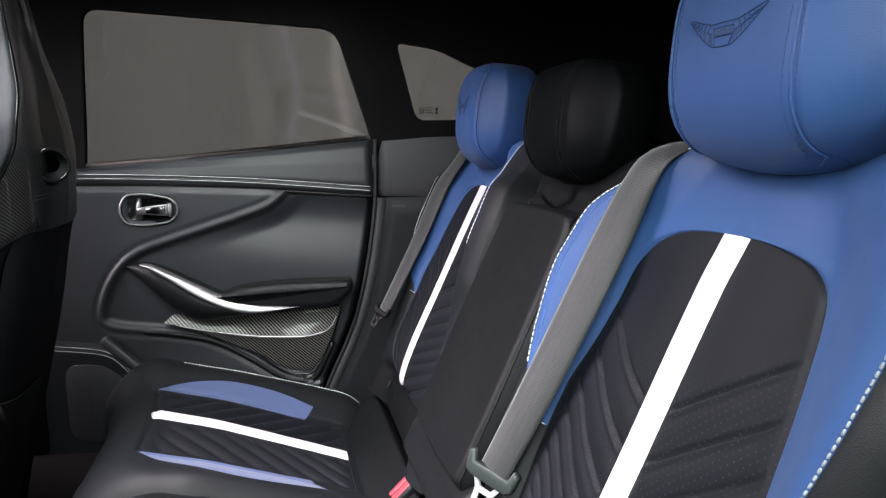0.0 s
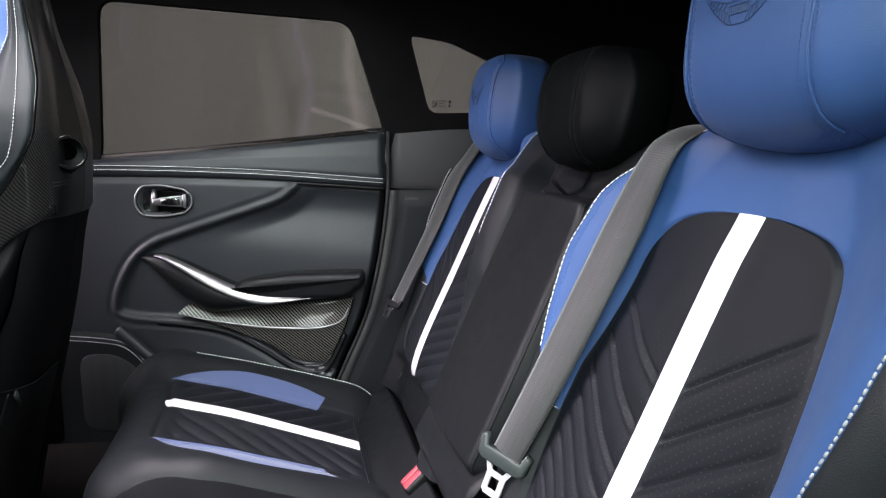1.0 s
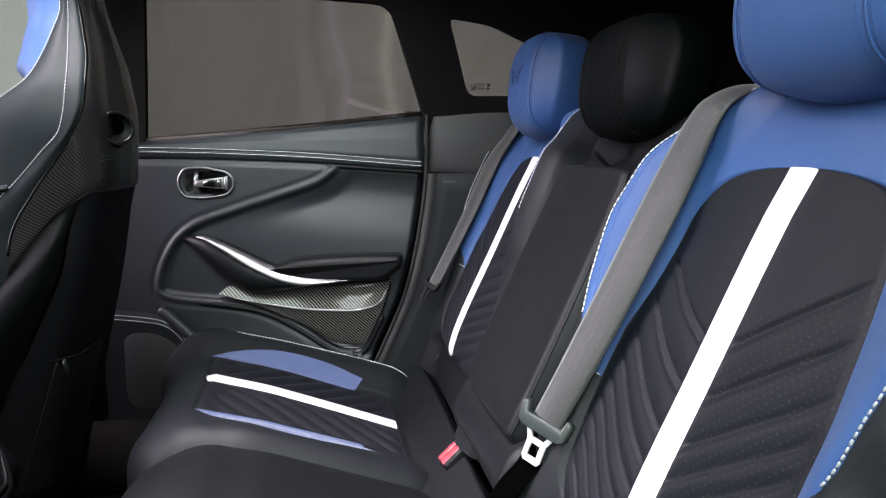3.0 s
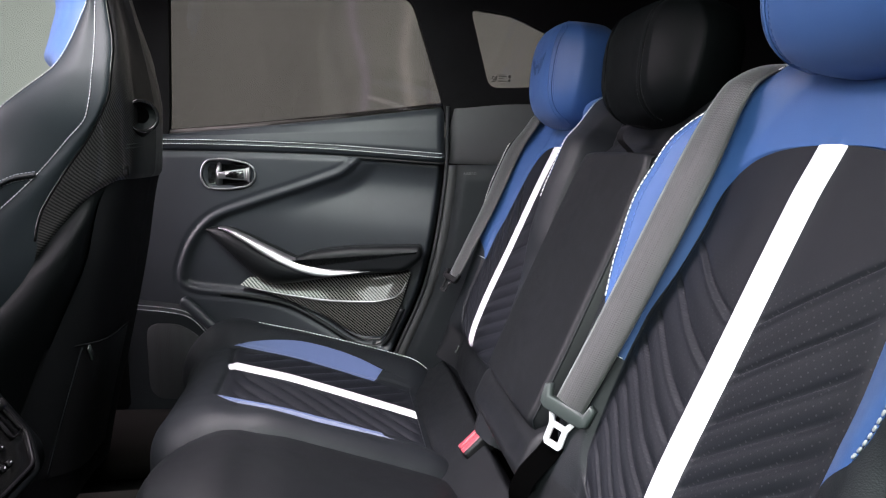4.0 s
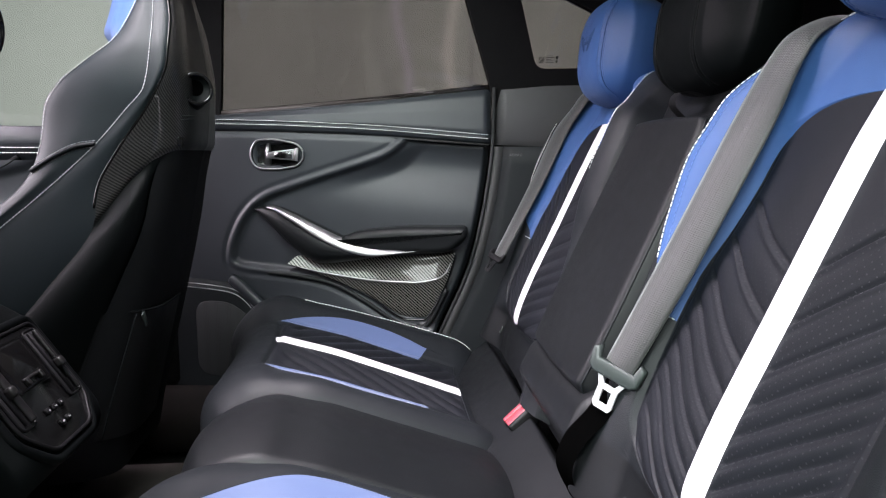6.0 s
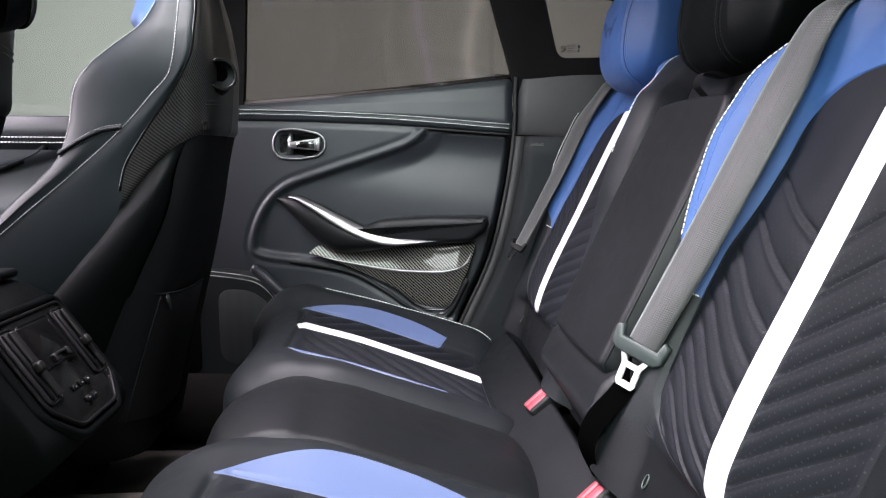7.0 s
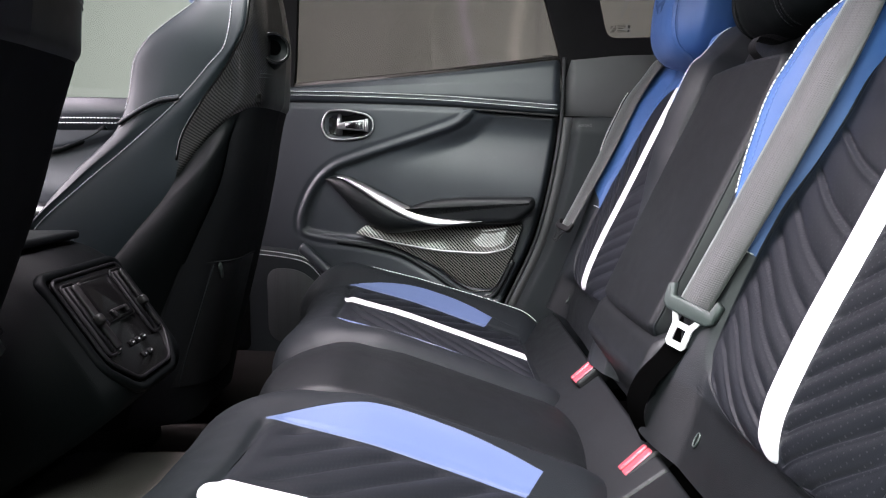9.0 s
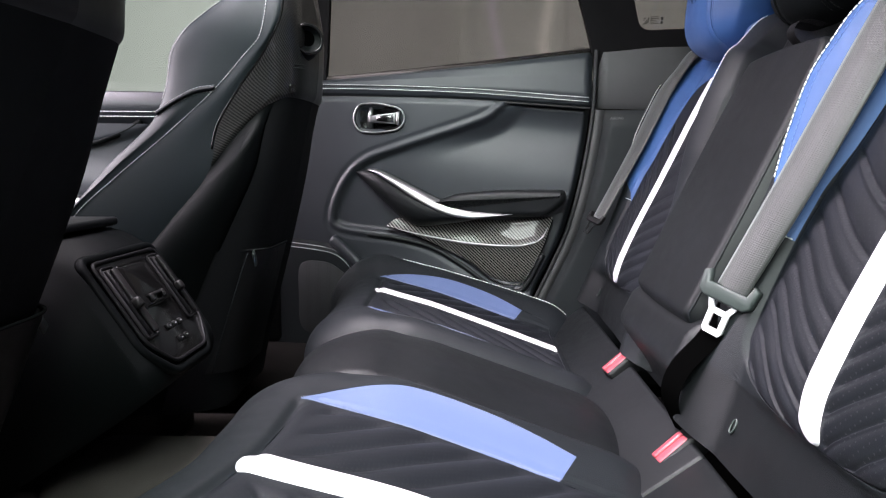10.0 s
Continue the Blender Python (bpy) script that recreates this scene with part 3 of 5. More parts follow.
def outer_backrest(y, sg, label):
    """An outer rear backrest; sg = 1 where the car's middle lies towards local +x."""
    root = thing("passenger_seat", back_frame(y), label, "car seat", "rear seat backs")
    flip = sg < 0
    ridge_in = RIDGE if sg < 0 else RIDGE_FAR
    blue_out = BLUE_OUT if sg < 0 else (lambda s: min(BLUE_OUT(s), 0.203))
    yoke_out = RIDGE_OUT if sg < 0 else (lambda s: min(RIDGE_OUT(s), 0.203))
    blue_in = BLUE_IN if sg < 0 else (lambda s: RIDGE_FAR(s) if s > 0.207 else BLUE_IN(s))

    def depth(w, s):
        if sg > 0 and w < -0.19:
            return seat_depth(w, s) + 0.009 * smooth(0.195, 0.230, -w) * smooth(0.20, 0.28, s) * smooth(0.47, 0.42, s)
        if sg < 0 or w < 0.10:
            return seat_depth(w, s)
        k = smooth(0.10, 0.16, w)
        proud = 0.013 * smooth(0.165, 0.225, w) * smooth(0.14, 0.26, s) * smooth(0.455, 0.40, s)
        return seat_depth(w * (1 + k * (RIDGE(s) / RIDGE_FAR(s) - 1)), s) + proud

    def zone(name, lo, hi, ss, material, n, label="", lift=0.0, deep=None):
        def fn(u, s):
            w = lo(s) + (hi(s) - lo(s)) * u
            d = depth(w, s) + lift + (deep(w, s) if deep else 0)
            return (sg * w, s, d)
        return patch(name, fn, steps(0, 1, n), ss, material, root, label, uv=lambda u, s: (lo(s) + (hi(s) - lo(s)) * u, s), flip=flip)
    STR = 0.0180
    ss_panel = eased(FOOT + 0.0002, ARCH - 0.0002, 250)
    for g in (-1, 1):
        edge = (lambda s: max(panel_edge(s, True), 0.0)) if g < 0 else (lambda s: max(panel_edge(s), 0.0))
        ridge, limit = (RIDGE_OUT, blue_out) if g < 0 else (ridge_in, blue_in)
        put = (lambda f, h: ((lambda s: -h(s)), (lambda s: -f(s)))) if g < 0 else (lambda f, h: (f, h))
        a, b = put(lambda s: g * bend(s), lambda s: max(edge(s), STR))
        zone("seat_panel", a, b, ss_panel, PERF, 72, "black perforated panel with chevron pleats", 0.0, pleat)
        low = 0.335 if g * sg > 0 and sg > 0 else 0.150
        blue_edge = lambda s: max(limit(s), edge(s) + 0.0005)
        a, b = put(edge, blue_edge)
        zone("bolster", a, b, eased(low, ARCH, 70), BLUE, 26, "blue leather bolster")
        a, b = put(blue_edge, lambda s: max(ridge(s), blue_edge(s) + 0.0004))
        if low < 0.24:
            zone("lower_bolster", a, b, eased(low, 0.24, 30), SIDE, 12, "black leather lower bolster")
        a, b = put(edge, ridge)
        zone("lower_bolster", a, b, eased(FOOT, low, 40), SIDE, 26, "black leather lower bolster")
        a, b = put(ridge, lambda s: ridge(s) + 0.075)
        zone("side_bolster", a, b, steps(-0.095, 0.53, 90), SIDE, 30, "black leather side")
        line = [(sg * g * (blue_edge(s) - 0.001), s, depth(g * blue_edge(s), s) + 0.0012) for s in steps((0.30 if sg > 0 else 0.207) if g > 0 else 0.192, 0.46, 90)] + [(sg * g * (ridge(s) - 0.001), s, depth(g * ridge(s), s) + 0.0012) for s in steps(0.463, 0.505, 20)]
        if g < 0 and sg > 0:
            line = [(-0.221, s, depth(-0.221, s) + 0.0012) for s in steps(0.26, 0.405, 50)]
        if g < 0:
            stitching("stitching", line, THREAD if sg > 0 else GREY_THREAD, root, 0.0056, 0.0046, 0.0011, normal=(0, 0, 1), label="white stitches along the bolster")
        else:
            stitching("stitching", line, THREAD, root, 0.0076, 0.0064, 0.0009, normal=(0, 0, 1), label="white stitches along the bolster")
        line = [(sg * g * (blue_edge(s) - 0.012), s, depth(g * (blue_edge(s) - 0.012), s) + 0.0006) for s in steps(0.22, 0.44, 70)]
        if g > 0 > sg:
            stitching("stitching", line, PALE_BLUE_THREAD, root, 0.0062, 0.0046, 0.0005, normal=(0, 0, 1), label="pale blue second row of stitches")
    zone("yoke", lambda s: -yoke_out(s), ridge_in, steps(ARCH, 0.53, 30), BLUE, 60, "blue leather yoke")
    if sg > 0:
        zone("side_bolster", lambda s: -RIDGE_OUT(s) - 0.0003, lambda s: -max(min(yoke_out(s), blue_out(s)), 0.1), steps(0.24, 0.45, 50), SIDE, 12, "black leather side")
    zone("foot_panel", lambda s: -RIDGE_OUT(s), ridge_in, steps(-0.095, FOOT, 20), BLACK, 50, "black leather foot of the backrest")
    # white stripe, its foot turned towards the seat's outer side
    wide = lambda s: 0.0186 * (1 - max(0.0, 1 - (s - FOOT - 0.002) / 0.014) ** 2.6) ** 0.5 + 0.0003
    stripe = patch("stripe", lambda u, s: (sg * (bend(s) + wide(s) * u), s, depth(bend(s) + wide(s) * u, s) + 0.0030 - 0.0030 * abs(u) ** 8 ),
                   steps(-1, 1, 14), eased(FOOT + 0.002, ARCH - 0.001, 170), WHITE, root, "white leather stripe", flip=flip)
    # short cross stitches where the blue ends
    k = 1 if sg < 0 else -1
    w0, w1 = (EDGE_IN(0.151) + 0.001, BLUE_IN(0.151) + 0.012) if sg < 0 else (EDGE_OUT(0.151) + 0.001, BLUE_OUT(0.151) + 0.012)
    ends = [(sg * k * w, 0.151, depth(k * w, 0.151) + 0.001) for w in steps(w0, w1, 8)]
    stitching("stitching", ends, THREAD, root, 0.0056, 0.0048, 0.0009, normal=(0, 0, 1))
    # closed rear
    bm = rounded_box(0.50, 0.60, 0.06, 0.02, 3, Matrix.Translation((0, 0.205, -0.125)))
    part("rear_shell", bm, CARPET, root, "black carpeted rear of the backrest")
    bm = rounded_box(0.40, 0.03, 0.10, 0.012, 3, Matrix.Translation((0, 0.515, -0.075)))
    part("top_roll", bm, SIDE, root)
    headrest(root, BLUE, surface_thread_blue, *((0.118, 0.098, 0.540, 0.098, -0.035, True, 0.072) if sg > 0 else (0.150, 0.100, 0.566, 0.103, -0.035, True, 0.080, 0.020, 0.34)))
    # two anchor tags at the foot
    for g in (0.150, -0.150):
        d = depth(g, -0.055)
        tube("anchor_tag", [(sg * g + 0.0045 * math.cos(t), -0.055 + 0.008 * math.sin(t), d + 0.001) for t in steps(0, 2 * math.pi, 20)[:-1]], 0.0012, BUCKLE, root, "small grey anchor mark", 6, True)
    return root


surface_thread_blue = surface("blue_thread", (0.022, 0.058, 0.17), 0.6, 2000, 0.2, 0.1)
PALE_BLUE_THREAD = surface("pale_blue_thread", (0.07, 0.14, 0.36), 0.6, 2000, 0.2, 0.1)
BLACK_THREAD = surface("black_thread", (0.010, 0.011, 0.012), 0.6, 2000, 0.2, 0.1)

outer_backrest(YC + OFF, 1, "blue and black leather rear backrest with a white centre stripe")
outer_backrest(YC - OFF, -1, "blue and black leather rear backrest with perforated pleats and white stripe")


PADW = curve1([(0.0, 0.126), (0.04, 0.135), (0.15, 0.139), (0.30, 0.137), (0.36, 0.131), (0.385, 0.122), (0.402, 0.104)])


def middle_backrest():
    root = thing("middle_passenger_seat", back_frame(YC), "plain black leather middle backrest of the rear bench", "car seat", "rear seat backs")

    def pad(w, s):
        hw = PADW(s)
        a = abs(w) / hw
        d = 0.033 + 0.006 * (1 - a ** 2)
        d -= 0.026 * (1 - math.sqrt(max(0.0, 1 - (max(0.0, a - 0.90) / 0.10) ** 2)))
        d -= 0.034 * smooth(0.385, 0.402, s) + 0.024 * smooth(0.026, 0.004, s)
        return d
    patch("pad", lambda u, s: (PADW(s) * u, s, pad(PADW(s) * u, s)), steps(-1, 1, 60), steps(0.004, 0.402, 90), BLACK, root, "smooth black leather pad")
    patch("frame_panel", lambda u, s: (u, s, 0.002 + 0.024 * smooth(0.05, 0.0, s) - 0.075 * smooth(-0.035, -0.10, s) - 0.012 * smooth(0.40, 0.42, s) - (0.9 * (s - 0.46) ** 2 / 0.08 if s > 0.46 else 0) - 0.020 * smooth(0.145, 0.165, abs(u))),
          steps(-0.165, 0.165, 50), steps(-0.10, 0.56, 80), BLACK, root, "black leather surround")
    part("rear_shell", rounded_box(0.42, 0.60, 0.06, 0.02, 3, Matrix.Translation((0, 0.205, -0.09))), CARPET, root)
    loop = spline([(-0.012, 0.398, 0.010), (-0.012, 0.408, 0.034), (-0.012, 0.424, 0.036), (-0.012, 0.434, 0.022), (-0.012, 0.438, 0.0)], 20)
    patch("pull_strap", lambda u, v: loop[int(v)] + Vector((u, 0, 0)), [0, 0.008, 0.016, 0.024], list(range(21)), PLASTIC, root, "black fabric pull strap")
    for g in (-1, 1):
        line = [(g * PADW(s) * 0.962, s, pad(PADW(s) * 0.962, s) + 0.0006) for s in steps(0.012, 0.39, 50)]
        tube("piping", line, 0.0013, SIDE, root, "fine leather piping along the pad")
        line = [(g * (PADW(s) + 0.006), s, 0.003) for s in steps(0.0, 0.40, 50)]
        tube("seam", line, 0.0030, RUBBER, root, "dark joint beside the pad")
    headrest(root, HEAD_BLACK, BLACK_THREAD, 0.140, 0.084, 0.524, 0.078, -0.05, False, 0.062, -0.012)
    return root


middle_backrest()


# cushions
def front_roll(v, r=0.085):
    """Along the cushion: flat for v > 0, then rolled over its front edge."""
    if v >= 0:
        return v, -0.004 * (min(v, 0.42) / 0.36) ** 2 - 0.007 * smooth(0.12, -0.02, v) - 5.0 * max(0.0, v - 0.348) ** 2, 0.0
    a = min(-v / r, math.pi / 2 + 0.3)
    c, h = -r * math.sin(a), -0.007 * smooth(0.12, -0.02, v) - r * (1 - math.cos(a))
    if -v / r > a:
        rest = -v - a * r
        c, h = c + rest * math.sin(0.3), h - rest
    return c, h, a


CPAN = 0.156


def cushion_h(w, c, outer):
    """Height over the cushion's plane; outer is the signed distance towards the door."""
    h = 0.0
    o = outer
    if o > 0.13:
        h += (0.036 + 0.012 * smooth(0.0, 0.36, c)) * smooth(0.13, 0.235, o)
        if o > 0.25:
            h -= 0.16 * (1 - math.sqrt(max(0, 1 - min(1, (o - 0.25) / 0.06) ** 2)))
    else:
        i = -o
        if i > 0.13:
            h += 0.020 * smooth(0.14, 0.232, i) * (0.3 + 0.7 * smooth(-0.05, 0.09, c))
        if i > 0.236:
            h -= 0.055 * (1 - math.sqrt(max(0, 1 - min(1, (i - 0.236) / 0.043) ** 2)))
        if i > 0.279:
            h -= 30 * (i - 0.279)
    return h


def cushion_pleat(w, c):
    if c < 0 or c > 0.36:
        return 0.0
    q = (c - 0.95 * abs(w)) / 0.052
    f = q - math.floor(q + 0.5)
    k = smooth(0.0, 0.03, c) * smooth(0.36, 0.33, c) * smooth(0.0215, 0.042, abs(w + 0.024 - 0.053 * c)) * smooth(0.148, 0.130, abs(w))
    return (-0.0034 * math.exp(-(f / 0.10) ** 2) + 0.0016 * math.cos(2 * math.pi * f + math.pi)) * k


def outer_cushion(y, sg, label):
    root = thing("rear_cushion", cushion_frame(y), label, "car seat", "rear cushions")
    flip = sg < 0

    def place(w, v, lift=0.0):
        c, h, a = front_roll(v)
        hh = cushion_h(w, c, -w) + lift
        c += 0.034 * smooth(0.19, 0.285, w) * smooth(0.10, -0.02, v)
        if 0.004 > abs(abs(w) - CPAN) and 0 < v < 0.36:
            hh -= 0.002
        hh -= 0.0045 * math.exp(-((v - F0) / 0.006) ** 2) * smooth(0.152, 0.135, abs(w))
        c -= (0.020 * smooth(-0.02, -0.26, w) if sg > 0 else 0.055 * smooth(0.06, -0.30, w)) * smooth(0.10, -0.02, v)
        fade = 1 - 0.5 * smooth(0.0, 1.2, a)
        return (sg * w, c - hh * math.sin(a) * fade, h + hh * math.cos(a) * fade)

    def zone(name, lo, hi, vs, material, n, label="", lift=None):
        def fn(u, v):
            w = lo(v) + (hi(v) - lo(v)) * u
            return place(w, v, lift(w, v) if lift else 0.0)
        return patch(name, fn, steps(0, 1, n), vs, material, root, label, uv=lambda u, v: (lo(v) + (hi(v) - lo(v)) * u, v), flip=flip)
    IN, OUT = 0.284, 0.315
    F0, F1 = -0.014, 0.30
    drift = lambda c: -0.024 + 0.019 * min(1, max(0, c / 0.36))

    wedge = curve1([(F0, 0.151), (0.02, 0.186), (0.06, 0.212), (0.10, 0.225), (0.14, 0.229), (0.19, 0.226), (0.25, 0.214), (F1, 0.200), (0.43, 0.18)])
    border = lambda c: CPAN - 0.008 - 0.006 * smooth(0.1, 0.36, c)

    def pan(c):
        if c < 0.02:
            return border(c) * max(0, 1 - ((0.02 - c) / (0.02 - F0)) ** 3) ** (1 / 3)
        return border(c)

    def slanted(name, lo, hi, vs, material, n, label=""):
        """A zone whose ends slant back towards the panel."""
        def fn(u, v):
            w = lo(v) + (hi(v) - lo(v)) * u
            near = abs(abs(w) - wedge(v)) / (wedge(v) - border(v))
            return place(w, v - 0.024 * near * smooth(0.2, F1, v) * smooth(0.358, F1, v))
        return patch(name, fn, steps(0, 1, n), vs, material, root, label, uv=lambda u, v: (lo(v) + (hi(v) - lo(v)) * u, v), flip=flip)
    for g in (1, -1):
        lim = IN if g > 0 else OUT
        pick = (lambda f, h: (f, h)) if g > 0 else (lambda f, h: ((lambda c: -h(c)), (lambda c: -f(c))))
        a, b = pick(lambda c: g * drift(c), lambda c: max(0.03, pan(c)))
        zone("seat_panel", a, b, eased(F0, 0.358, 110), PERF_SEAT, 40, "black perforated panel with slanted pleats", cushion_pleat)
        a, b = pick(pan, border)
        zone("front_corner", a, b, steps(F0, 0.02, 14), SIDE, 10, "black leather corner band")
        rim = wedge if g > 0 else (lambda c: border(c) + (wedge(c) - border(c)) * 0.66)
        a, b = pick(border, rim)
        slanted("bolster", a, b, eased(F0, F1, 50), WEDGE_BLUE, 14, "blue leather wedge, its light sheen put into the colour")
        slanted("side_band", a, b, steps(F1, 0.358, 14), SIDE, 14)
        a, b = pick(rim, lambda c: lim)
        zone("side_band", a, b, eased(F0, 0.358, 60), SIDE, 24, "black leather side of the cushion")
        line = [place(-0.243 if g < 0 else 0.240, v, 0.0012) for v in steps(0.02, 0.40, 50)]
        if g < 0:
            stitching("stitching", line, THREAD, root, 0.0075, 0.0055, 0.0011, normal=(0, 0, 1))
        tube("seam", [place(g * (rim(v) + 0.0005), v, -0.0004) for v in steps(F0, F1, 50)], 0.0011, SIDE, root)
    zone("rear_band", lambda c: -OUT, lambda c: IN, steps(0.358, 0.43, 10), SIDE, 70, "black leather rear band")
    zone("front_roll", lambda c: -OUT, lambda c: IN, list(steps(-0.30, -0.036, 34)) + list(steps(-0.033, F0, 12)), SIDE, 80, "black leather front roll")
    half = lambda c: 0.0205 * (1 - max(0.0, 1 - (c - F0 + 0.005) / 0.016) ** 2.6) ** 0.5 + 0.0004
    zone("stripe", lambda c: drift(c) - half(c), lambda c: drift(c) + half(c), eased(F0 - 0.005, 0.357, 110), WHITE, 12, "white leather stripe", lambda w, v: 0.0028 - 0.0026 * min(1, abs(w - drift(v)) / 0.0205) ** 8)
    tube("seam", [place(w, 0.359, 0.0002) for w in steps(-CPAN, CPAN, 40)], 0.0013, SIDE, root)
    base = rounded_box(0.52, 0.44, 0.12, 0.02, 2, Matrix.Translation((0, 0.19, -0.13)))
    part("cushion_base", base, CARPET, root)
    return root


outer_cushion(YC + OFF, 1, "blue and black leather rear cushion beside the closed door")
outer_cushion(YC - OFF, -1, "blue and black leather rear cushion with a white stripe")


def middle_cushion():
    root = thing("rear_middle_cushion", cushion_frame(YC), "plain black leather middle cushion of the rear bench", "car seat", "rear cushions")

    def fn(u, v):
        w = 0.128 * u
        c, h, a = front_roll(v, 0.075)
        c += 0.052 * smooth(0.16, -0.02, v)
        hh = 0.014 * (1 - u * u) + 0.004 - 0.03 * (1 - math.sqrt(max(0, 1 - max(0, (abs(u) - 0.88) / 0.12) ** 2)))
        return (w, c - hh * math.sin(a) - 0.02 * (1 - u * u) * smooth(0.3, 1.2, a), h + hh * math.cos(a))
    patch("pad", fn, steps(-1, 1, 50), steps(-0.28, 0.43, 90), BLACK, root, "smooth black leather pad")
    part("cushion_base", rounded_box(0.26, 0.44, 0.12, 0.02, 2, Matrix.Translation((0, 0.19, -0.11))), CARPET, root)


middle_cushion()


# strip between cushions and backrests, with the belt buckles in it
STRIP = pose(0.228, YC, 0.324, 0, -36, 0)


def strip_and_buckles():
    root = thing("bench_gap_strip", STRIP, "black padded strip between the rear cushions and backrests", "seat trim")
    for y0, y1 in ((-0.63, -0.2241), (-0.2237, 0.63)):
        part("padding", rounded_box(0.10, y1 - y0, 0.05, 0.006, 3, Matrix.Translation((0, (y0 + y1) / 2, 0))), BLACK, root)
    for i, dy in enumerate((-0.168, 0.158)):
        b = thing("belt_buckle", STRIP @ pose(0.042 if i else 0.030, dy, 0.022 if i else 0.014, 0, -4, 6) @ Matrix.Scale(0.92 if i else 0.78, 4), "black seat belt buckle with a red release button", "belt buckle", "buckles")
        part("housing", rounded_box(0.080, 0.047, 0.034, 0.006, 3, Matrix.Translation((0.004, 0, 0))), PLASTIC, b)
        for k in (-1, 1):
            part("button", rounded_box(0.056, 0.0165, 0.010, 0.003, 2, Matrix.Translation((-0.006, k * 0.0094, 0.0150 + 0.0010 * k)) @ pose(0, 0, 0, -10 * k, 0, 0)), RED, b, "red release button")


strip_and_buckles()


# belts
def belt(m, label, left, right, over):
    """Webbing between two edge lines, its upper end drawn back over the backrest by the last points of over."""
    root = thing("seat_belt", m, label, "seat belt", "seat belts")
    a, b = spline(left + [Vector(p) + Vector(q) for p, q in over], 80), spline(right + [Vector(p) - Vector(q) for p, q in over], 80)
    vv, uu, ff = [], [], []
    L, K = 0.0, 10
    for i in range(81):
        if i:
            L += ((a[i] + b[i]) - (a[i - 1] + b[i - 1])).length / 2
        c0, c1 = a[max(i - 1, 0)] + b[max(i - 1, 0)], a[min(i + 1, 80)] + b[min(i + 1, 80)]
        n = (a[i] - b[i]).cross(c1 - c0).normalized()
        if n.z < 0:
            n = -n
        wide = (a[i] - b[i]).length
        for k in range(K + 1):
            f = k / K
            vv.append(a[i].lerp(b[i], f) + n * (0.0045 * (1 - (2 * f - 1) ** 2)))
            uu.append(((f - 0.5) * wide, L))
    for i in range(80):
        for k in range(K):
            q = i * (K + 1) + k
            ff.append((q, q + 1, q + K + 2, q + K + 1))
    web = mesh_object("webbing", vv, ff, WEB, root, "grey-green woven belt webbing", uu)
    mod = web.modifiers.new("thickness", "SOLIDIFY")
    mod.thickness = 0.0016
    return root


def tongue(root, m, plastic, steel):
    """The latch plate: a moulded grip with a steel tongue."""
    grip = part("grip", prism([(-0.034, -0.010), (-0.026, -0.016), (0.026, -0.016), (0.034, -0.010), (0.036, 0.012), (0.028, 0.016), (0.024, 0.002), (-0.024, 0.002), (-0.028, 0.016), (-0.036, 0.012)], 0.011, m @ Matrix.Translation((0, 0, -0.004)), 0.003, 2), plastic, root, "moulded belt latch grip")
    outer = [(-0.020, -0.014), (-0.0135, -0.014), (-0.0075, -0.024), (0.0075, -0.024), (0.0135, -0.014), (0.020, -0.014), (0.0135, -0.028), (0.0135, -0.050), (0.010, -0.055), (-0.010, -0.055), (-0.0135, -0.050), (-0.0135, -0.028)]
    inner = [(-0.0062, -0.031), (0.0062, -0.031), (0.0062, -0.047), (-0.0062, -0.047)]
    bm = bmesh.new()
    o = [bm.verts.new((x, y, 0)) for x, y in outer]
    q = [bm.verts.new((x, y, 0)) for x, y in inner]
    eo = [bm.edges.new((o[i], o[(i + 1) % len(o)])) for i in range(len(o))]
    ei = [bm.edges.new((q[i], q[(i + 1) % 4])) for i in range(4)]
    bmesh.ops.triangle_fill(bm, use_beauty=True, use_dissolve=False, edges=eo + ei)
    ext = bmesh.ops.extrude_face_region(bm, geom=list(bm.faces))
    bmesh.ops.translate(bm, vec=(0, 0, 0.0028), verts=[e for e in ext["geom"] if isinstance(e, bmesh.types.BMVert)])
    bmesh.ops.recalc_face_normals(bm, faces=bm.faces)
    bmesh.ops.transform(bm, matrix=m, verts=bm.verts)
    part("steel_tongue", bm, steel, root, "bright steel latch tongue", flat=True)


def frame_of(centre, right, up):
    x = Vector(right).normalized()
    z = x.cross(Vector(up)).normalized()
    y = z.cross(x)
    return Matrix(((x.x, y.x, z.x, centre[0]), (x.y, y.y, z.y, centre[1]), (x.z, y.z, z.z, centre[2]), (0, 0, 0, 1)))


near_belt = belt(back_frame(YC - OFF), "grey woven seat belt parked beside the middle seat",
                 [(-0.236, 0.07, 0.030), (-0.220, 0.15, 0.033), (-0.209, 0.23, 0.0345), (-0.193, 0.37, 0.0365), (-0.170, 0.445, 0.040)],
                 [(-0.198, 0.07, 0.008), (-0.177, 0.15, 0.011), (-0.163, 0.23, 0.012), (-0.145, 0.37, 0.015), (-0.125, 0.445, 0.027)],
                 [((-0.138, 0.476, 0.028), (-0.022, 0, 0.005)), ((-0.130, 0.497, 0.002), (-0.022, 0, 0.004)), ((-0.126, 0.506, -0.06), (-0.022, 0, 0))])
tongue(near_belt, frame_of((-0.216, 0.072, 0.021), (0.66, 0, -0.60), (0.175, 0.98, 0.05)) @ Matrix.Scale(0.98, 4), BUCKLE, TONGUE)
tail = spline([(-0.221, 0.06, 0.010), (-0.230, 0.01, 0.012), (-0.241, -0.035, 0.020), (-0.250, -0.075, 0.010), (-0.256, -0.11, -0.03)], 20)
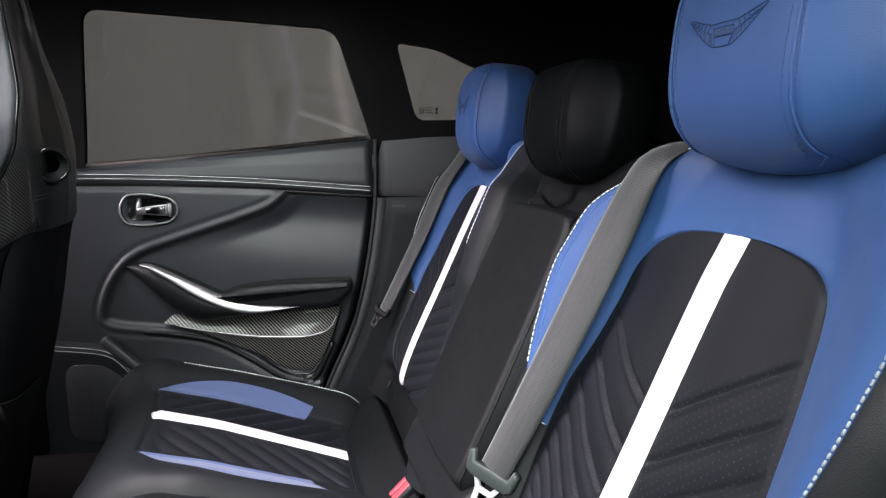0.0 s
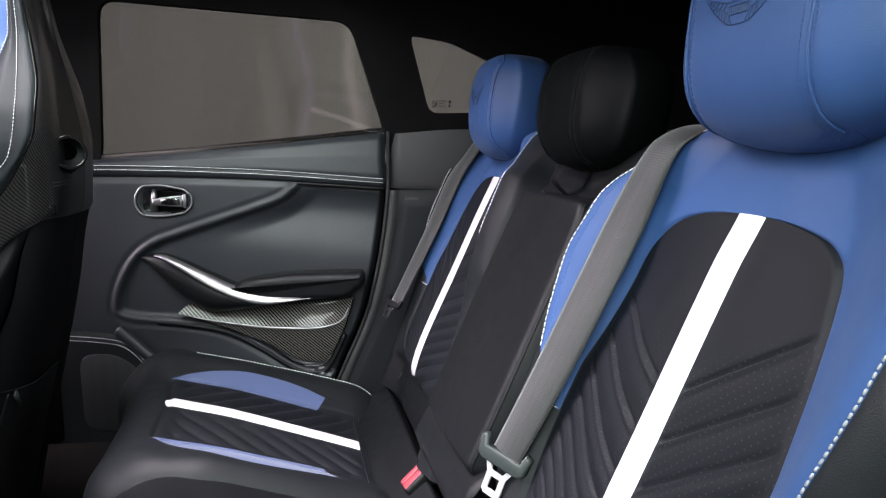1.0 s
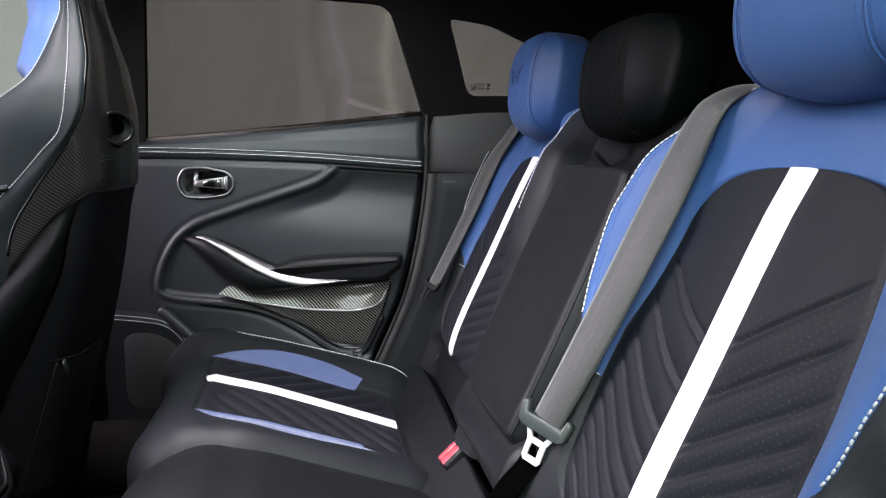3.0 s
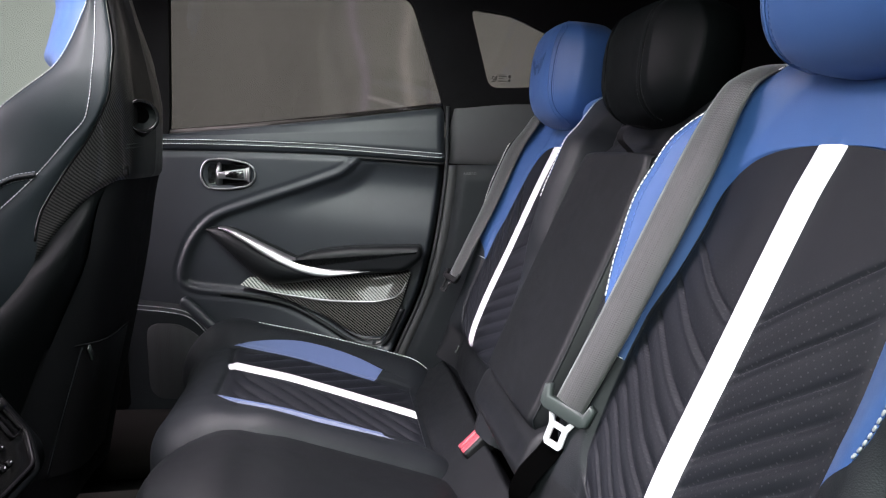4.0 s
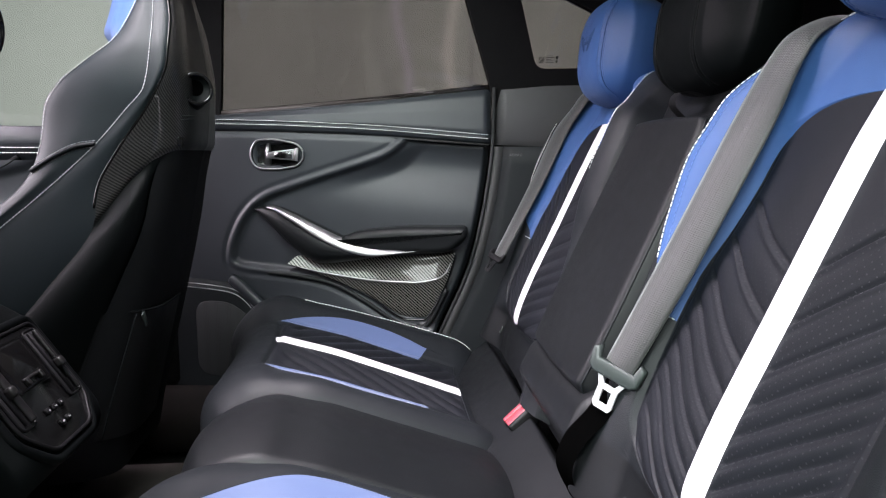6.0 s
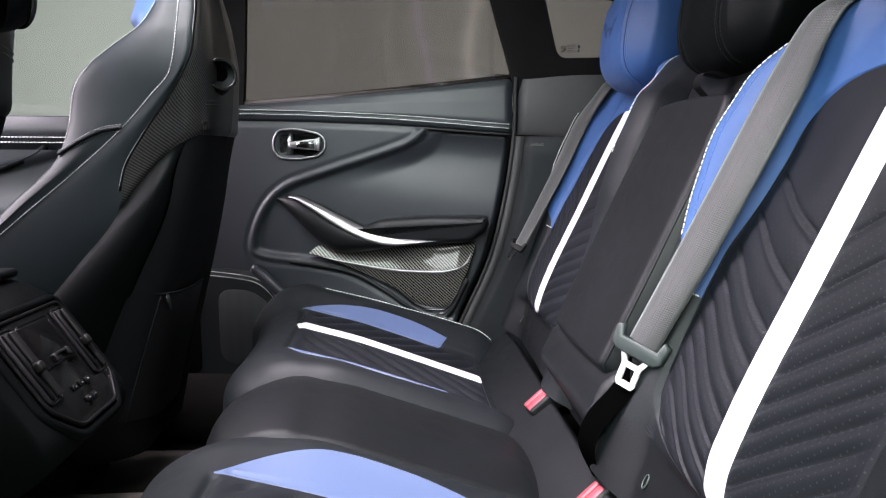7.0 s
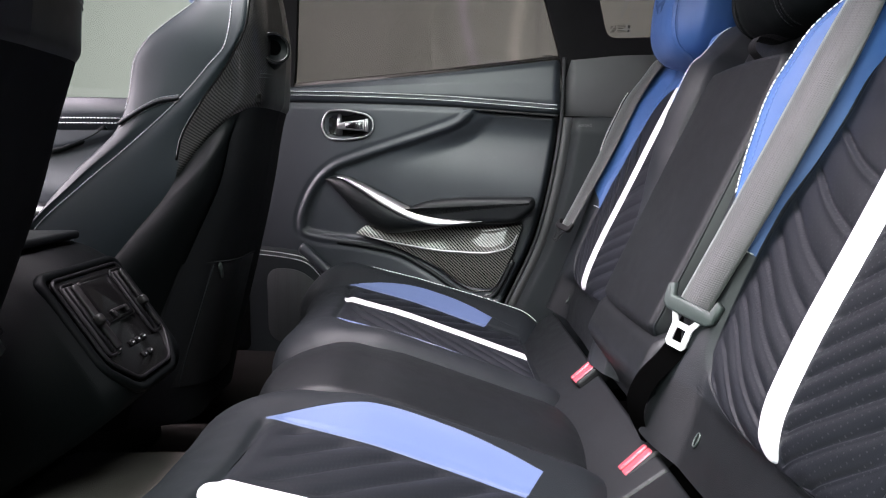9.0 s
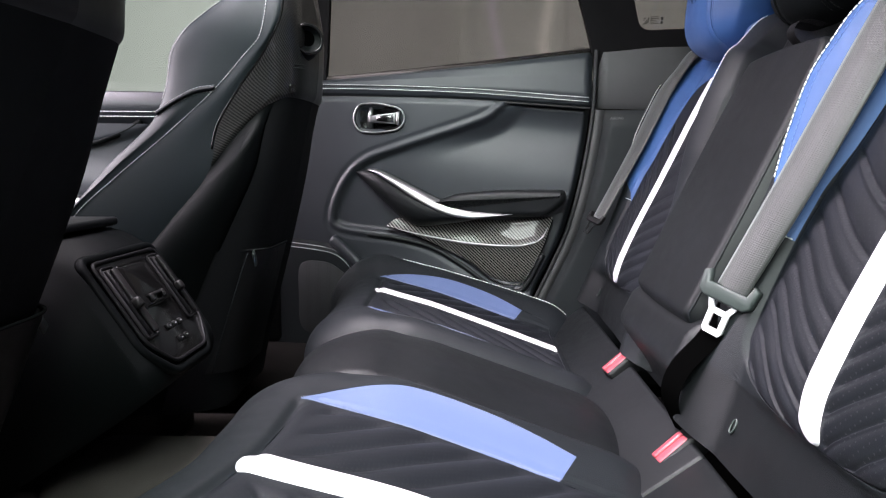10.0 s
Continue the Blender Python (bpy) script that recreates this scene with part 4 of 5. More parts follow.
patch("lower_strap", lambda u, v: tail[int(v)] + Vector((0.92 * u, 0, -0.38 * u)), steps(-0.018, 0.018, 4), list(range(21)), HOLE, near_belt, "black lower strap")
far_belt = belt(back_frame(YC + OFF), "grey woven seat belt hanging beside the door",
                [(-0.206, 0.085, 0.049), (-0.205, 0.168, 0.046), (-0.206, 0.268, 0.043), (-0.208, 0.38, 0.043), (-0.178, 0.44, 0.036)],
                [(-0.162, 0.085, 0.036), (-0.165, 0.168, 0.031), (-0.163, 0.268, 0.026), (-0.163, 0.38, 0.025), (-0.134, 0.44, 0.024)],
                [((-0.140, 0.476, 0.024), (-0.020, 0, 0.006)), ((-0.130, 0.497, 0.0), (-0.021, 0, 0.004)), ((-0.126, 0.506, -0.06), (-0.021, 0, 0))])
tongue(far_belt, frame_of((-0.184, 0.085, 0.046), (0.70, 0, -0.35), (-0.20, 0.98, -0.1)) @ Matrix.Scale(0.72, 4), PLASTIC, DARKMETAL)


# ---- far rear door ----


def door_y(x):
    return 1.746 - 0.144 * (x - 0.265)


def on_door(x, z, h=0.0):
    return (x - 0.143 * h, door_y(x) - 0.99 * h, z)


def settle(root, base):
    """Moves a thing's origin to its base without moving its parts."""
    for ch in root.children_recursive:
        if ch.type == "MESH" and ch.data.users == 1:
            ch.data.transform(Matrix.Translation(-Vector(base)))
    root.matrix_world = Matrix.Translation(base)
    return root


DOOR_TOP = curve1([(-0.45, 0.884), (-0.34, 0.890), (-0.05, 0.912), (0.271, 0.942)])
DOOR_STITCH = curve1([(-0.45, 0.874), (-0.344, 0.873), (-0.047, 0.861), (0.27, 0.834)])
DOOR_LINE = curve1([(-0.45, 0.851), (-0.344, 0.850), (-0.047, 0.840), (0.27, 0.816)])
DOOR_GAP = curve1([(0.08, 0.035), (0.20, 0.075), (0.37, 0.144), (0.547, 0.219), (0.704, 0.254), (0.819, 0.268), (0.95, 0.272)])
CREASE = spline([(0.090, 0.842, 0), (0.046, 0.800, 0), (-0.018, 0.774, 0), (-0.177, 0.723, 0), (-0.257, 0.692, 0), (-0.306, 0.640, 0), (-0.333, 0.567, 0), (-0.312, 0.538, 0), (-0.184, 0.522, 0), (-0.100, 0.503, 0), (-0.018, 0.461, 0), (0.050, 0.415, 0), (0.090, 0.400, 0)], 96)
CREASE_2D = np.array([(p.x, p.y) for p in CREASE])
INSERT = np.vstack([CREASE_2D, [(0.17, 0.38), (0.35, 0.55), (0.35, 0.90), (0.10, 0.90)]])


def crease_distance(x, z):
    """Distance to the crease; positive inside the sunk insert."""
    a, b = CREASE_2D[:-1], CREASE_2D[1:]
    q = np.array((x, z))
    ab = b - a
    t = np.clip(((q - a) * ab).sum(1) / (ab * ab).sum(1), 0, 1)
    d = np.sqrt((((a + ab * t[:, None]) - q) ** 2).sum(1).min())
    px, pz = INSERT[:, 0], INSERT[:, 1]
    qx, qz = np.roll(px, -1), np.roll(pz, -1)
    cross = ((pz > z) != (qz > z)) & (x < (qx - px) * (z - pz) / (qz - pz + 1e-12) + px)
    return d if cross.sum() % 2 else -d


CUP = (-0.219, 0.797)


def door_h(x, z):
    sd = crease_distance(x, z)
    h = 0.013 * (1 - smooth(-0.004, 0.010, sd))
    h += 0.0022 * math.exp(-((sd + 0.006) / 0.004) ** 2) - 0.0028 * math.exp(-((sd + 0.018) / 0.004) ** 2)
    if sd > 0:
        h -= 0.024 * smooth(0.0, 0.05, sd) * math.exp(-((z - 0.775 + 0.10 * (x - 0.1)) / 0.065) ** 2) * smooth(-0.3, 0.05, x)
    h += 0.012 * smooth(0.50, 0.30, z) * smooth(0.0, -0.03, sd)
    e = ((x - CUP[0]) / 0.052) ** 4 + ((z - CUP[1]) / 0.028) ** 4
    if e < 1:
        h -= 0.022 * (1 - e)
    return h


def rear_door():
    root = thing("rear_door", Matrix.Identity(4), "closed rear car door trimmed in black leather with white stitching", "car door")
    us = steps(0, 1, 170)

    def span(u, z):
        return -0.46 + (DOOR_GAP(z) + 0.46) * u

    def main(u, v):
        x = -0.46 + (0.27 + 0.46) * u
        z = 0.10 + (DOOR_LINE(x) - 0.10) * v
        x = span(u, z)
        z = 0.10 + (DOOR_LINE(x) - 0.10) * v
        h = door_h(x, z) - 0.006 * smooth(0.985, 1.0, v) - 0.02 * smooth(0.985, 1.0, u)
        return on_door(x, z, h)
    patch("panel", main, us, steps(0, 1, 150), PANEL, root, "black leather door panel with a swept crease")
    prof = [(0.0, 0.004), (0.12, 0.012), (0.28, 0.016), (0.40, 0.0165), (0.46, 0.0140), (0.52, 0.0165), (0.75, 0.013), (0.93, 0.004), (1.0, -0.008), (1.10, -0.035), (1.12, -0.07)]
    pz, ph = [p[0] for p in prof], [p[1] for p in prof]

    def upper(u, v):
        x = -0.46 + (0.272 + 0.46) * u
        lo, st, hi = DOOR_LINE(x), DOOR_STITCH(x), DOOR_TOP(x)
        f = float(np.interp(v, (0, 0.46, 1.0, 1.12), (0, 1, 2, 2.1)))
        z = lo + (st - lo) * f if f < 1 else st + (hi - st) * (f - 1)
        if f > 2:
            z = hi + 0.008 * (f - 2)
        return on_door(x, z + 0.0015, float(np.interp(v, pz, ph)) - 0.015 * smooth(0.985, 1.0, u))
    patch("upper_trim", upper, steps(0, 1, 110), sorted(set(steps(0, 1.12, 44) + [0.46, 0.44, 0.48])), PANEL, root, "black leather upper door trim")
    for off in (-0.0046, 0.0046):
        line = [on_door(x, DOOR_STITCH(x) + off, 0.0178) for x in steps(-0.45, 0.268, 120)]
        stitching("stitching", line, THREAD, root, 0.0060, 0.0045, 0.0009, normal=(0, -1, 0), label="double row of white stitches")
    tube("shadow_gap", [on_door(x, DOOR_LINE(x), 0.004) for x in steps(-0.45, 0.268, 60)], 0.0028, RUBBER, root, "dark joint under the trim")
    tube("glass_seal", [(x, door_y(x) + 0.026, DOOR_TOP(x) + 0.005) for x in steps(-0.45, 0.272, 50)], 0.0075, SEAL, root, "brown-grey window seal")
    # inner door handle in its cup
    shape = round_corners([(-0.279, 0.808), (-0.266, 0.8305), (-0.225, 0.833), (-0.172, 0.822), (-0.157, 0.808), (-0.1565, 0.787), (-0.172, 0.770), (-0.225, 0.7625), (-0.266, 0.766), (-0.279, 0.786)], 0.016)
    tube("handle_bezel", [on_door(x, z, 0.0172) for x, z in shape], 0.0026, SATIN, root, "satin chrome oval handle bezel", 8, True)
    k = len(shape)
    mx, mz = CUP[0], CUP[1]
    cup = [on_door(mx + (x - mx) * r, mz + (z - mz) * r, 0.0155 - 0.020 * (1 - r ** 3)) for r in (1.0, 0.85, 0.6, 0.3) for x, z in shape]
    ff = [(i * k + q, i * k + (q + 1) % k, (i + 1) * k + (q + 1) % k, (i + 1) * k + q) for i in range(3) for q in range(k)] + [tuple(3 * k + q for q in range(k))]
    mesh_object("handle_cup", cup, ff, GLOSSY, root, "gloss black handle cup")
    sheet = Matrix(((1, 0, -0.143, 0), (-0.144, 0, -0.99, 1.746 + 0.144 * 0.265), (0, 1, 0, 0), (0, 0, 0, 1)))
    up = lambda h: sheet @ Matrix.Translation((0, 0, h))
    tube("handle_pivot", [on_door(-0.244, 0.776, 0.000), on_door(-0.240, 0.806, 0.012), on_door(-0.240, 0.824, 0.004)], lambda f: 0.0085 - 0.004 * f, SATIN, root, "satin metal pivot", 12)
    part("handle_lever", prism([(-0.242, 0.788), (-0.242, 0.801), (-0.226, 0.805), (-0.176, 0.8105), (-0.176, 0.7825), (-0.226, 0.787)], 0.010, up(0.013), 0.003, 3), SATIN, root, "satin metal door lever")
    part("lever_inset", prism([(-0.222, 0.7905), (-0.222, 0.8015), (-0.181, 0.8065), (-0.181, 0.7865)], 0.0012, up(0.0228), 0.0005, 1), DARKMETAL, root, "framed lever inset")
    part("lever_edge", prism([(-0.175, 0.782), (-0.175, 0.811), (-0.168, 0.8125), (-0.166, 0.8), (-0.168, 0.7805)], 0.013, up(0.012), 0.002, 2), SATIN, root, "bright lever edge")
    # armrest
    bm = prism(round_corners([(-0.165, -0.006), (-0.090, 0.022), (0.0, 0.030), (0.156, 0.031), (0.158, 0.004), (0.115, -0.030), (-0.04, -0.031), (-0.165, -0.014)], 0.022), 0.055, None, 0.016, 4)
    part("armrest", bm, BLACK, root, "black padded door armrest").data.transform(Matrix(((1, 0, -0.143, 0.062), (-0.144, 0, -0.99, door_y(0.062) + 0.0), (0, 1, 0, 0.600), (0, 0, 0, 1))))
    # pull handle: leather-covered blade with a metal spine
    top = curve1([(-0.280, 0.6715), (-0.262, 0.677), (-0.231, 0.678), (-0.190, 0.664), (-0.128, 0.634), (-0.046, 0.597), (0.02, 0.583), (0.112, 0.578)])
    low = curve1([(-0.280, 0.6705), (-0.250, 0.640), (-0.197, 0.588), (-0.150, 0.552), (-0.121, 0.541), (-0.046, 0.549), (0.03, 0.562), (0.112, 0.576)])
    rise = curve1([(-0.280, 0.012), (-0.20, 0.042), (-0.10, 0.062), (0.02, 0.064), (0.112, 0.054)])

    def blade(u, v):
        x = u
        c, hz = (top(x) + low(x)) / 2, (top(x) - low(x)) / 2
        a = math.pi * v
        return on_door(x, c - hz * math.cos(a), rise(x) * math.sin(a) ** 0.7 - 0.004)
    patch("pull_handle", blade, eased(-0.280, 0.112, 60), steps(0, 1, 24), BLACK, root, "black leather swept pull handle")
    wide = curve1([(-0.245, 0.002), (-0.20, 0.009), (-0.10, 0.0155), (-0.03, 0.0145), (0.05, 0.0075), (0.112, 0.001)])

    def spine(u, v):
        x, a = u, math.pi * 2 * v
        z0 = top(x) - 0.75 * wide(x)
        return on_door(x, z0 + wide(x) * math.cos(a) * 0.9, rise(x) * (0.80 - 0.12 * math.cos(a)) + 0.008 * math.sin(a) * min(1, wide(x) / 0.006))
    patch("handle_spine", spine, eased(-0.245, 0.112, 60), steps(0, 1, 16), SATIN, root, "satin metal spine of the pull handle")
    # carbon inlay under the armrest, folded along a line
    zl = curve1([(-0.199, 0.542), (-0.150, 0.526), (-0.087, 0.501), (-0.005, 0.461), (0.060, 0.414), (0.085, 0.407), (0.118, 0.408), (0.130, 0.420), (0.168, 0.493), (0.190, 0.562)])
    zu = curve1([(-0.199, 0.544), (-0.176, 0.560), (-0.120, 0.560), (0.06, 0.558), (0.190, 0.568)])
    fold = curve1([(-0.199, 0.540), (-0.10, 0.519), (0.02, 0.502), (0.10, 0.499), (0.15, 0.508), (0.190, 0.54)])

    def inlay(u, v):
        a, b = zl(u), zu(u)
        z = a + (b - a) * v
        k = fold(u)
        h = 0.024 - (0.62 - 0.26 * smooth(-0.05, 0.12, u)) * max(0, z - k) + 2.2 * max(0, z - k) ** 2 - 0.30 * max(0.0, k - z)
        h -= 0.006 * max(0.0, (abs(v - 0.5) - 0.47) / 0.03)
        return on_door(u, z, h + 0.004)
    patch("carbon_inlay", inlay, eased(-0.199, 0.190, 70), steps(0, 1, 40), CARBON, root, "glossy carbon fibre inlay", uv=lambda u, v: (u, zl(u) + (zu(u) - zl(u)) * v))
    tube("inlay_fold", [on_door(x, fold(x) + 0.0005, 0.0284) for x in steps(-0.170, 0.176, 50)], lambda f: 0.0004 + 0.0022 * math.sin(math.pi * f) ** 0.6, SATIN, root, "bright folded edge of the inlay", 8)
    tube("inlay_edge", spline([on_door(0.158, 0.512, 0.029), on_door(0.170, 0.524, 0.027), on_door(0.181, 0.545, 0.022), on_door(0.187, 0.563, 0.016)], 16), 0.0016, SATIN, root, "bright upturned end of the inlay", 8)
    rim = [on_door(x, zl(x), 0.016) for x in eased(-0.199, 0.190, 60)]
    tube("inlay_rim", rim, 0.0022, GLOSSY, root, "black rim of the inlay")
    # lower map pocket with speaker mesh
    pk = curve1([(-0.50, 0.512), (-0.432, 0.507), (-0.345, 0.496), (-0.320, 0.487), (-0.266, 0.425), (-0.240, 0.37), (-0.225, 0.20)])

    def pocket(u, v):
        x = -0.50 + 0.265 * u
        t = pk(x)
        z = 0.16 + (t - 0.16) * v
        return on_door(x, z, 0.028 - 0.016 * smooth(0.95, 1.0, v) - 0.02 * smooth(0.95, 1.0, u))
    patch("pocket_rim", pocket, steps(0, 1, 50), steps(0.0, 1.0, 40), SIDE, root, "black leather pocket rim")
    mesh = round_corners([(-0.425, 0.455), (-0.345, 0.452), (-0.300, 0.420), (-0.262, 0.35), (-0.255, 0.27), (-0.425, 0.27)], 0.045)
    part("map_pocket", prism([(x, z) for x, z in mesh], 0.004, Matrix(((1, 0, -0.143, 0), (-0.144, 0, -0.99, 1.746 + 0.144 * 0.265 - 0.99 * 0.0265), (0, 1, 0, 0), (0, 0, 0, 1))), 0.0015, 2), MESH, root, "dark perforated speaker panel")
    for off in (0.0, 0.010):
        line = [on_door(x, pk(x) - 0.010 - off, 0.0292) for x in steps(-0.49, -0.262, 60)]
        stitching("stitching", line, THREAD, root, 0.0058, 0.0044, 0.0009, normal=(0, -1, 0))
    bar = spline([(-0.335, 0.505, 0.018), (-0.29, 0.468, 0.030), (-0.24, 0.420, 0.036), (-0.20, 0.37, 0.03)], 24)
    tube("brace", [on_door(p.x, p.y, p.z) for p in bar], 0.019, PANEL, root, "sloping black trim rib", 10, flat_scale=0.7)
    hollow = spline([(-0.25, 0.519, 0.008), (-0.184, 0.512, 0.012), (-0.095, 0.492, 0.012), (-0.02, 0.45, 0.012), (0.045, 0.405, 0.012), (0.09, 0.390, 0.012), (0.128, 0.400, 0.012), (0.17, 0.48, 0.012)], 60)
    tube("lower_piping", [on_door(p.x, p.y, p.z) for p in hollow], 0.0065, BLACK, root, "raised black edge roll", 10)
    # seal along the rear edge
    tube("door_seal", [on_door(DOOR_GAP(z) + 0.008, z, 0.006) for z in steps(0.1, 0.945, 50)], 0.0045, RUBBER, root, "black rubber door seal", 10)
    return settle(root, (-0.1, 1.80, 0.20))


rear_door()


# ---- body shell: pillars, windows, quarter trim, roof, floor ----
def glass_plane(x, z, out=0.0):
    return (x, 2.0165 - 0.144 * x - 0.25 * z + out, z)


WINDOW = round_corners([(-0.318, 1.222), (0.196, 1.178), (0.272, 0.945), (0.285, 0.86), (-0.362, 0.86), (-0.350, 0.92)], 0.034)
QUARTER = round_corners([(0.322, 1.152), (0.416, 1.136), (0.520, 1.088), (0.640, 1.01), (0.600, 0.985), (0.370, 0.984)], 0.022)
FRONTWIN = round_corners([(-1.30, 1.02), (-0.90, 1.21), (-0.505, 1.222), (-0.500, 0.84), (-1.45, 0.84)], 0.03)


def sheet_with_holes(outer, holes, place, depth):
    bm = bmesh.new()
    edges = []
    for loop in [outer] + holes:
        vs = [bm.verts.new((x, z, 0)) for x, z in loop]
        edges += [bm.edges.new((vs[i], vs[(i + 1) % len(vs)])) for i in range(len(vs))]
    bmesh.ops.triangle_fill(bm, use_beauty=True, use_dissolve=False, edges=edges)
    ext = bmesh.ops.extrude_face_region(bm, geom=list(bm.faces))
    for v in ext["geom"]:
        if isinstance(v, bmesh.types.BMVert):
            v.co.z = depth
    for v in bm.verts:
        v.co = Vector(place(v.co.x, v.co.y, v.co.z))
    bmesh.ops.recalc_face_normals(bm, faces=bm.faces)
    return bm


side = sheet_with_holes([(-1.75, 0.83), (1.1, 0.83), (1.1, 1.30), (-1.75, 1.30)], [WINDOW, QUARTER, FRONTWIN], glass_plane, 0.028)
tagged(part("wall_far_side", side, LINING, None, "", True), "black lined pillars and window surrounds of the car", "car body", kind="structure")


def pane(name, outline, material, label):
    bm = bmesh.new()
    bm.faces.new([bm.verts.new(glass_plane(x, z, 0.014)) for x, z in outline])
    ext = bmesh.ops.extrude_face_region(bm, geom=list(bm.faces))
    bmesh.ops.translate(bm, vec=(0, 0.004, 0), verts=[e for e in ext["geom"] if isinstance(e, bmesh.types.BMVert)])
    ob = part(name, bm, material, None, "", True)
    ob.visible_shadow = False
    return tagged(ob, label, "car window", kind="structure")


grow = lambda poly: [(x + (0.006 if x > sum(p[0] for p in poly) / len(poly) else -0.006), z + (0.006 if z > 1.03 else -0.006)) for x, z in poly]
pane("window_1", grow(WINDOW), TINTED, "tinted rear door window pane")
q = pane("window_2", grow(QUARTER), TINTED, "small tinted quarter window pane with printed mark")
pane("window_3", grow(FRONTWIN), CLEAR, "clear front door window pane")


def bars(name, specs, place, material, parent=None, thick=0.0006):
    vv, ff = [], []
    for x, z, w, h in specs:
        i = len(vv)
        for k in (0.0, thick):
            vv += [place(x, z, -k), place(x + w, z, -k), place(x + w, z + h, -k), place(x, z + h, -k)]
        ff += [(i + 4, i + 5, i + 6, i + 7), (i, i + 1, i + 5, i + 4), (i + 2, i + 3, i + 7, i + 6), (i + 1, i + 2, i + 6, i + 5), (i + 3, i, i + 4, i + 7)]
    return mesh_object(name, vv, ff, material, parent, flat=True)


mark = bars("printed_mark", [(0.378 + 0.0030 * i, 0.998 + 0.0036 * j, 0.0022, 0.0026) for i in range(4) for j in range(4) if (i * 3 + j) % 4 != 1] + [(0.393, 0.998 + 0.0036 * i, 0.018 - 0.003 * (i % 3), 0.0011) for i in range(5)] + [(0.415, 0.998, 0.004, 0.005), (0.415, 1.006, 0.005, 0.006)],
            lambda x, z, k: glass_plane(x, z, 0.0135 + k), PLASTIC, q)
bars("printed_mark", [(0.232 + 0.006 * i, 0.962, 0.0042, 0.0032) for i in range(4)], lambda x, z, k: glass_plane(x, z - 0.012, 0.0135 + k), PLASTIC, bpy.data.objects["window_1"])


QUARTER_GREY = surface("neutral_grey_trim", (0.0400, 0.0395, 0.0405), 0.50, 900, 0.25, spec=0.50)
FAINT_PRINT = surface("faint_grey_print", (0.07, 0.072, 0.072), 0.6, 900, 0.0, 0.05)


def quarter_trim():
    root = thing("quarter_trim", Matrix.Identity(4), "dark grey moulded trim panel behind the rear door", "car trim")
    yq = lambda x: door_y(x) + 0.004

    def up(u, v):
        x = 0.282 + 0.50 * u
        top = 0.957 + 0.024 * smooth(0.0, 0.30, u)
        z = 0.816 - 0.02 * u + (top - 0.816 + 0.02 * u) * v
        return (x, yq(x) - 0.012 * math.sin(math.pi * min(1, v * 1.0)) ** 0.6 + 0.02 * smooth(0.02, 0.0, u), z)
    patch("upper_panel", up, steps(0, 1, 40), steps(0, 1, 24), QUARTER_GREY, root, "grey leather-grained upper panel")
    patch("top_ledge", lambda u, v: (up(u, 1.0)[0], up(u, 1.0)[1] + 0.10 * v, up(u, 1.0)[2] + 0.006 * v), steps(0, 1, 20), steps(0, 1, 4), SIDE, root)

    def low(u, v):
        z = 0.18 + (0.812 - 0.18) * v
        x = DOOR_GAP(z) + 0.030 + 0.40 * u
        return (x, yq(x) - 0.004 - 0.01 * smooth(0, 0.05, u) + 0.012 * smooth(0.985, 1, v), z)
    patch("lower_panel", low, steps(0, 1, 50), steps(0, 1, 30), SIDE, root, "black grained pillar panel")

    def jamb(u, v):
        z = 0.18 + (0.812 - 0.18) * v
        x = DOOR_GAP(z) + 0.006 + 0.026 * u
        return (x, yq(x) - 0.006 - 0.006 * math.sin(math.pi * u), z)
    patch("door_jamb", jamb, steps(0, 1, 8), steps(0, 1, 30), QUARTER_GREY, root, "smooth grey door jamb strip")
    cu = bpy.data.curves.new("airbag_text", "FONT")
    cu.body, cu.size, cu.extrude = "AIRBAG", 0.0085, 0.0002
    txt = new("airbag_text", cu)
    dg = bpy.context.evaluated_depsgraph_get()
    me = bpy.data.meshes.new_from_object(txt.evaluated_get(dg))
    bpy.data.objects.remove(txt)
    me.materials.append(FAINT_PRINT)
    ob = new("lettering", me)
    me.transform(Matrix(((1, 0, 0, 0.312), (-0.144, 0, -1, yq(0.312) - 0.0162), (0, 1, 0, 0.790), (0, 0, 0, 1))))
    ob.parent = root
    return settle(root, (0.4, 1.74, 0.18))


quarter_trim()


def slab(name, x0, x1, y0, y1, z0, z1, material, label, category, r=0.01):
    bm = rounded_box(x1 - x0, y1 - y0, z1 - z0, r, 2, Matrix.Translation(((x0 + x1) / 2, (y0 + y1) / 2, (z0 + z1) / 2)))
    return tagged(part(name, bm, material, None), label, category, kind="structure")


# roof opening out of view, added so the ceiling lamp reaches cushions and door
ROOFGLASS = [(x, y) for x, y in rounded_outline(0.72, 0.86, 0.06, 6, -0.25, 1.05)]
roof = sheet_with_holes([(-1.0, 0.33), (1.10, 0.33), (1.10, 1.80), (-1.0, 1.80)], [ROOFGLASS], lambda x, y, k=0.0: (x, y, 1.262 + k), 0.05)
tagged(part("ceiling", roof, LINING, None, "", True), "black headliner of the car", "headliner", kind="structure")
bm = prism(ROOFGLASS, 0.004, Matrix.Translation((0, 0, 1.30)))
pan = tagged(part("window_4", bm, CLEAR, None, "", True), "unseen clear roof pane, added to let the ceiling lamp in", "car window", kind="structure")
pan.visible_shadow = False
slab("floor", -1.75, 1.10, 0.33, 2.05, 0.02, 0.09, CARPET, "black carpeted car floor", "car floor")
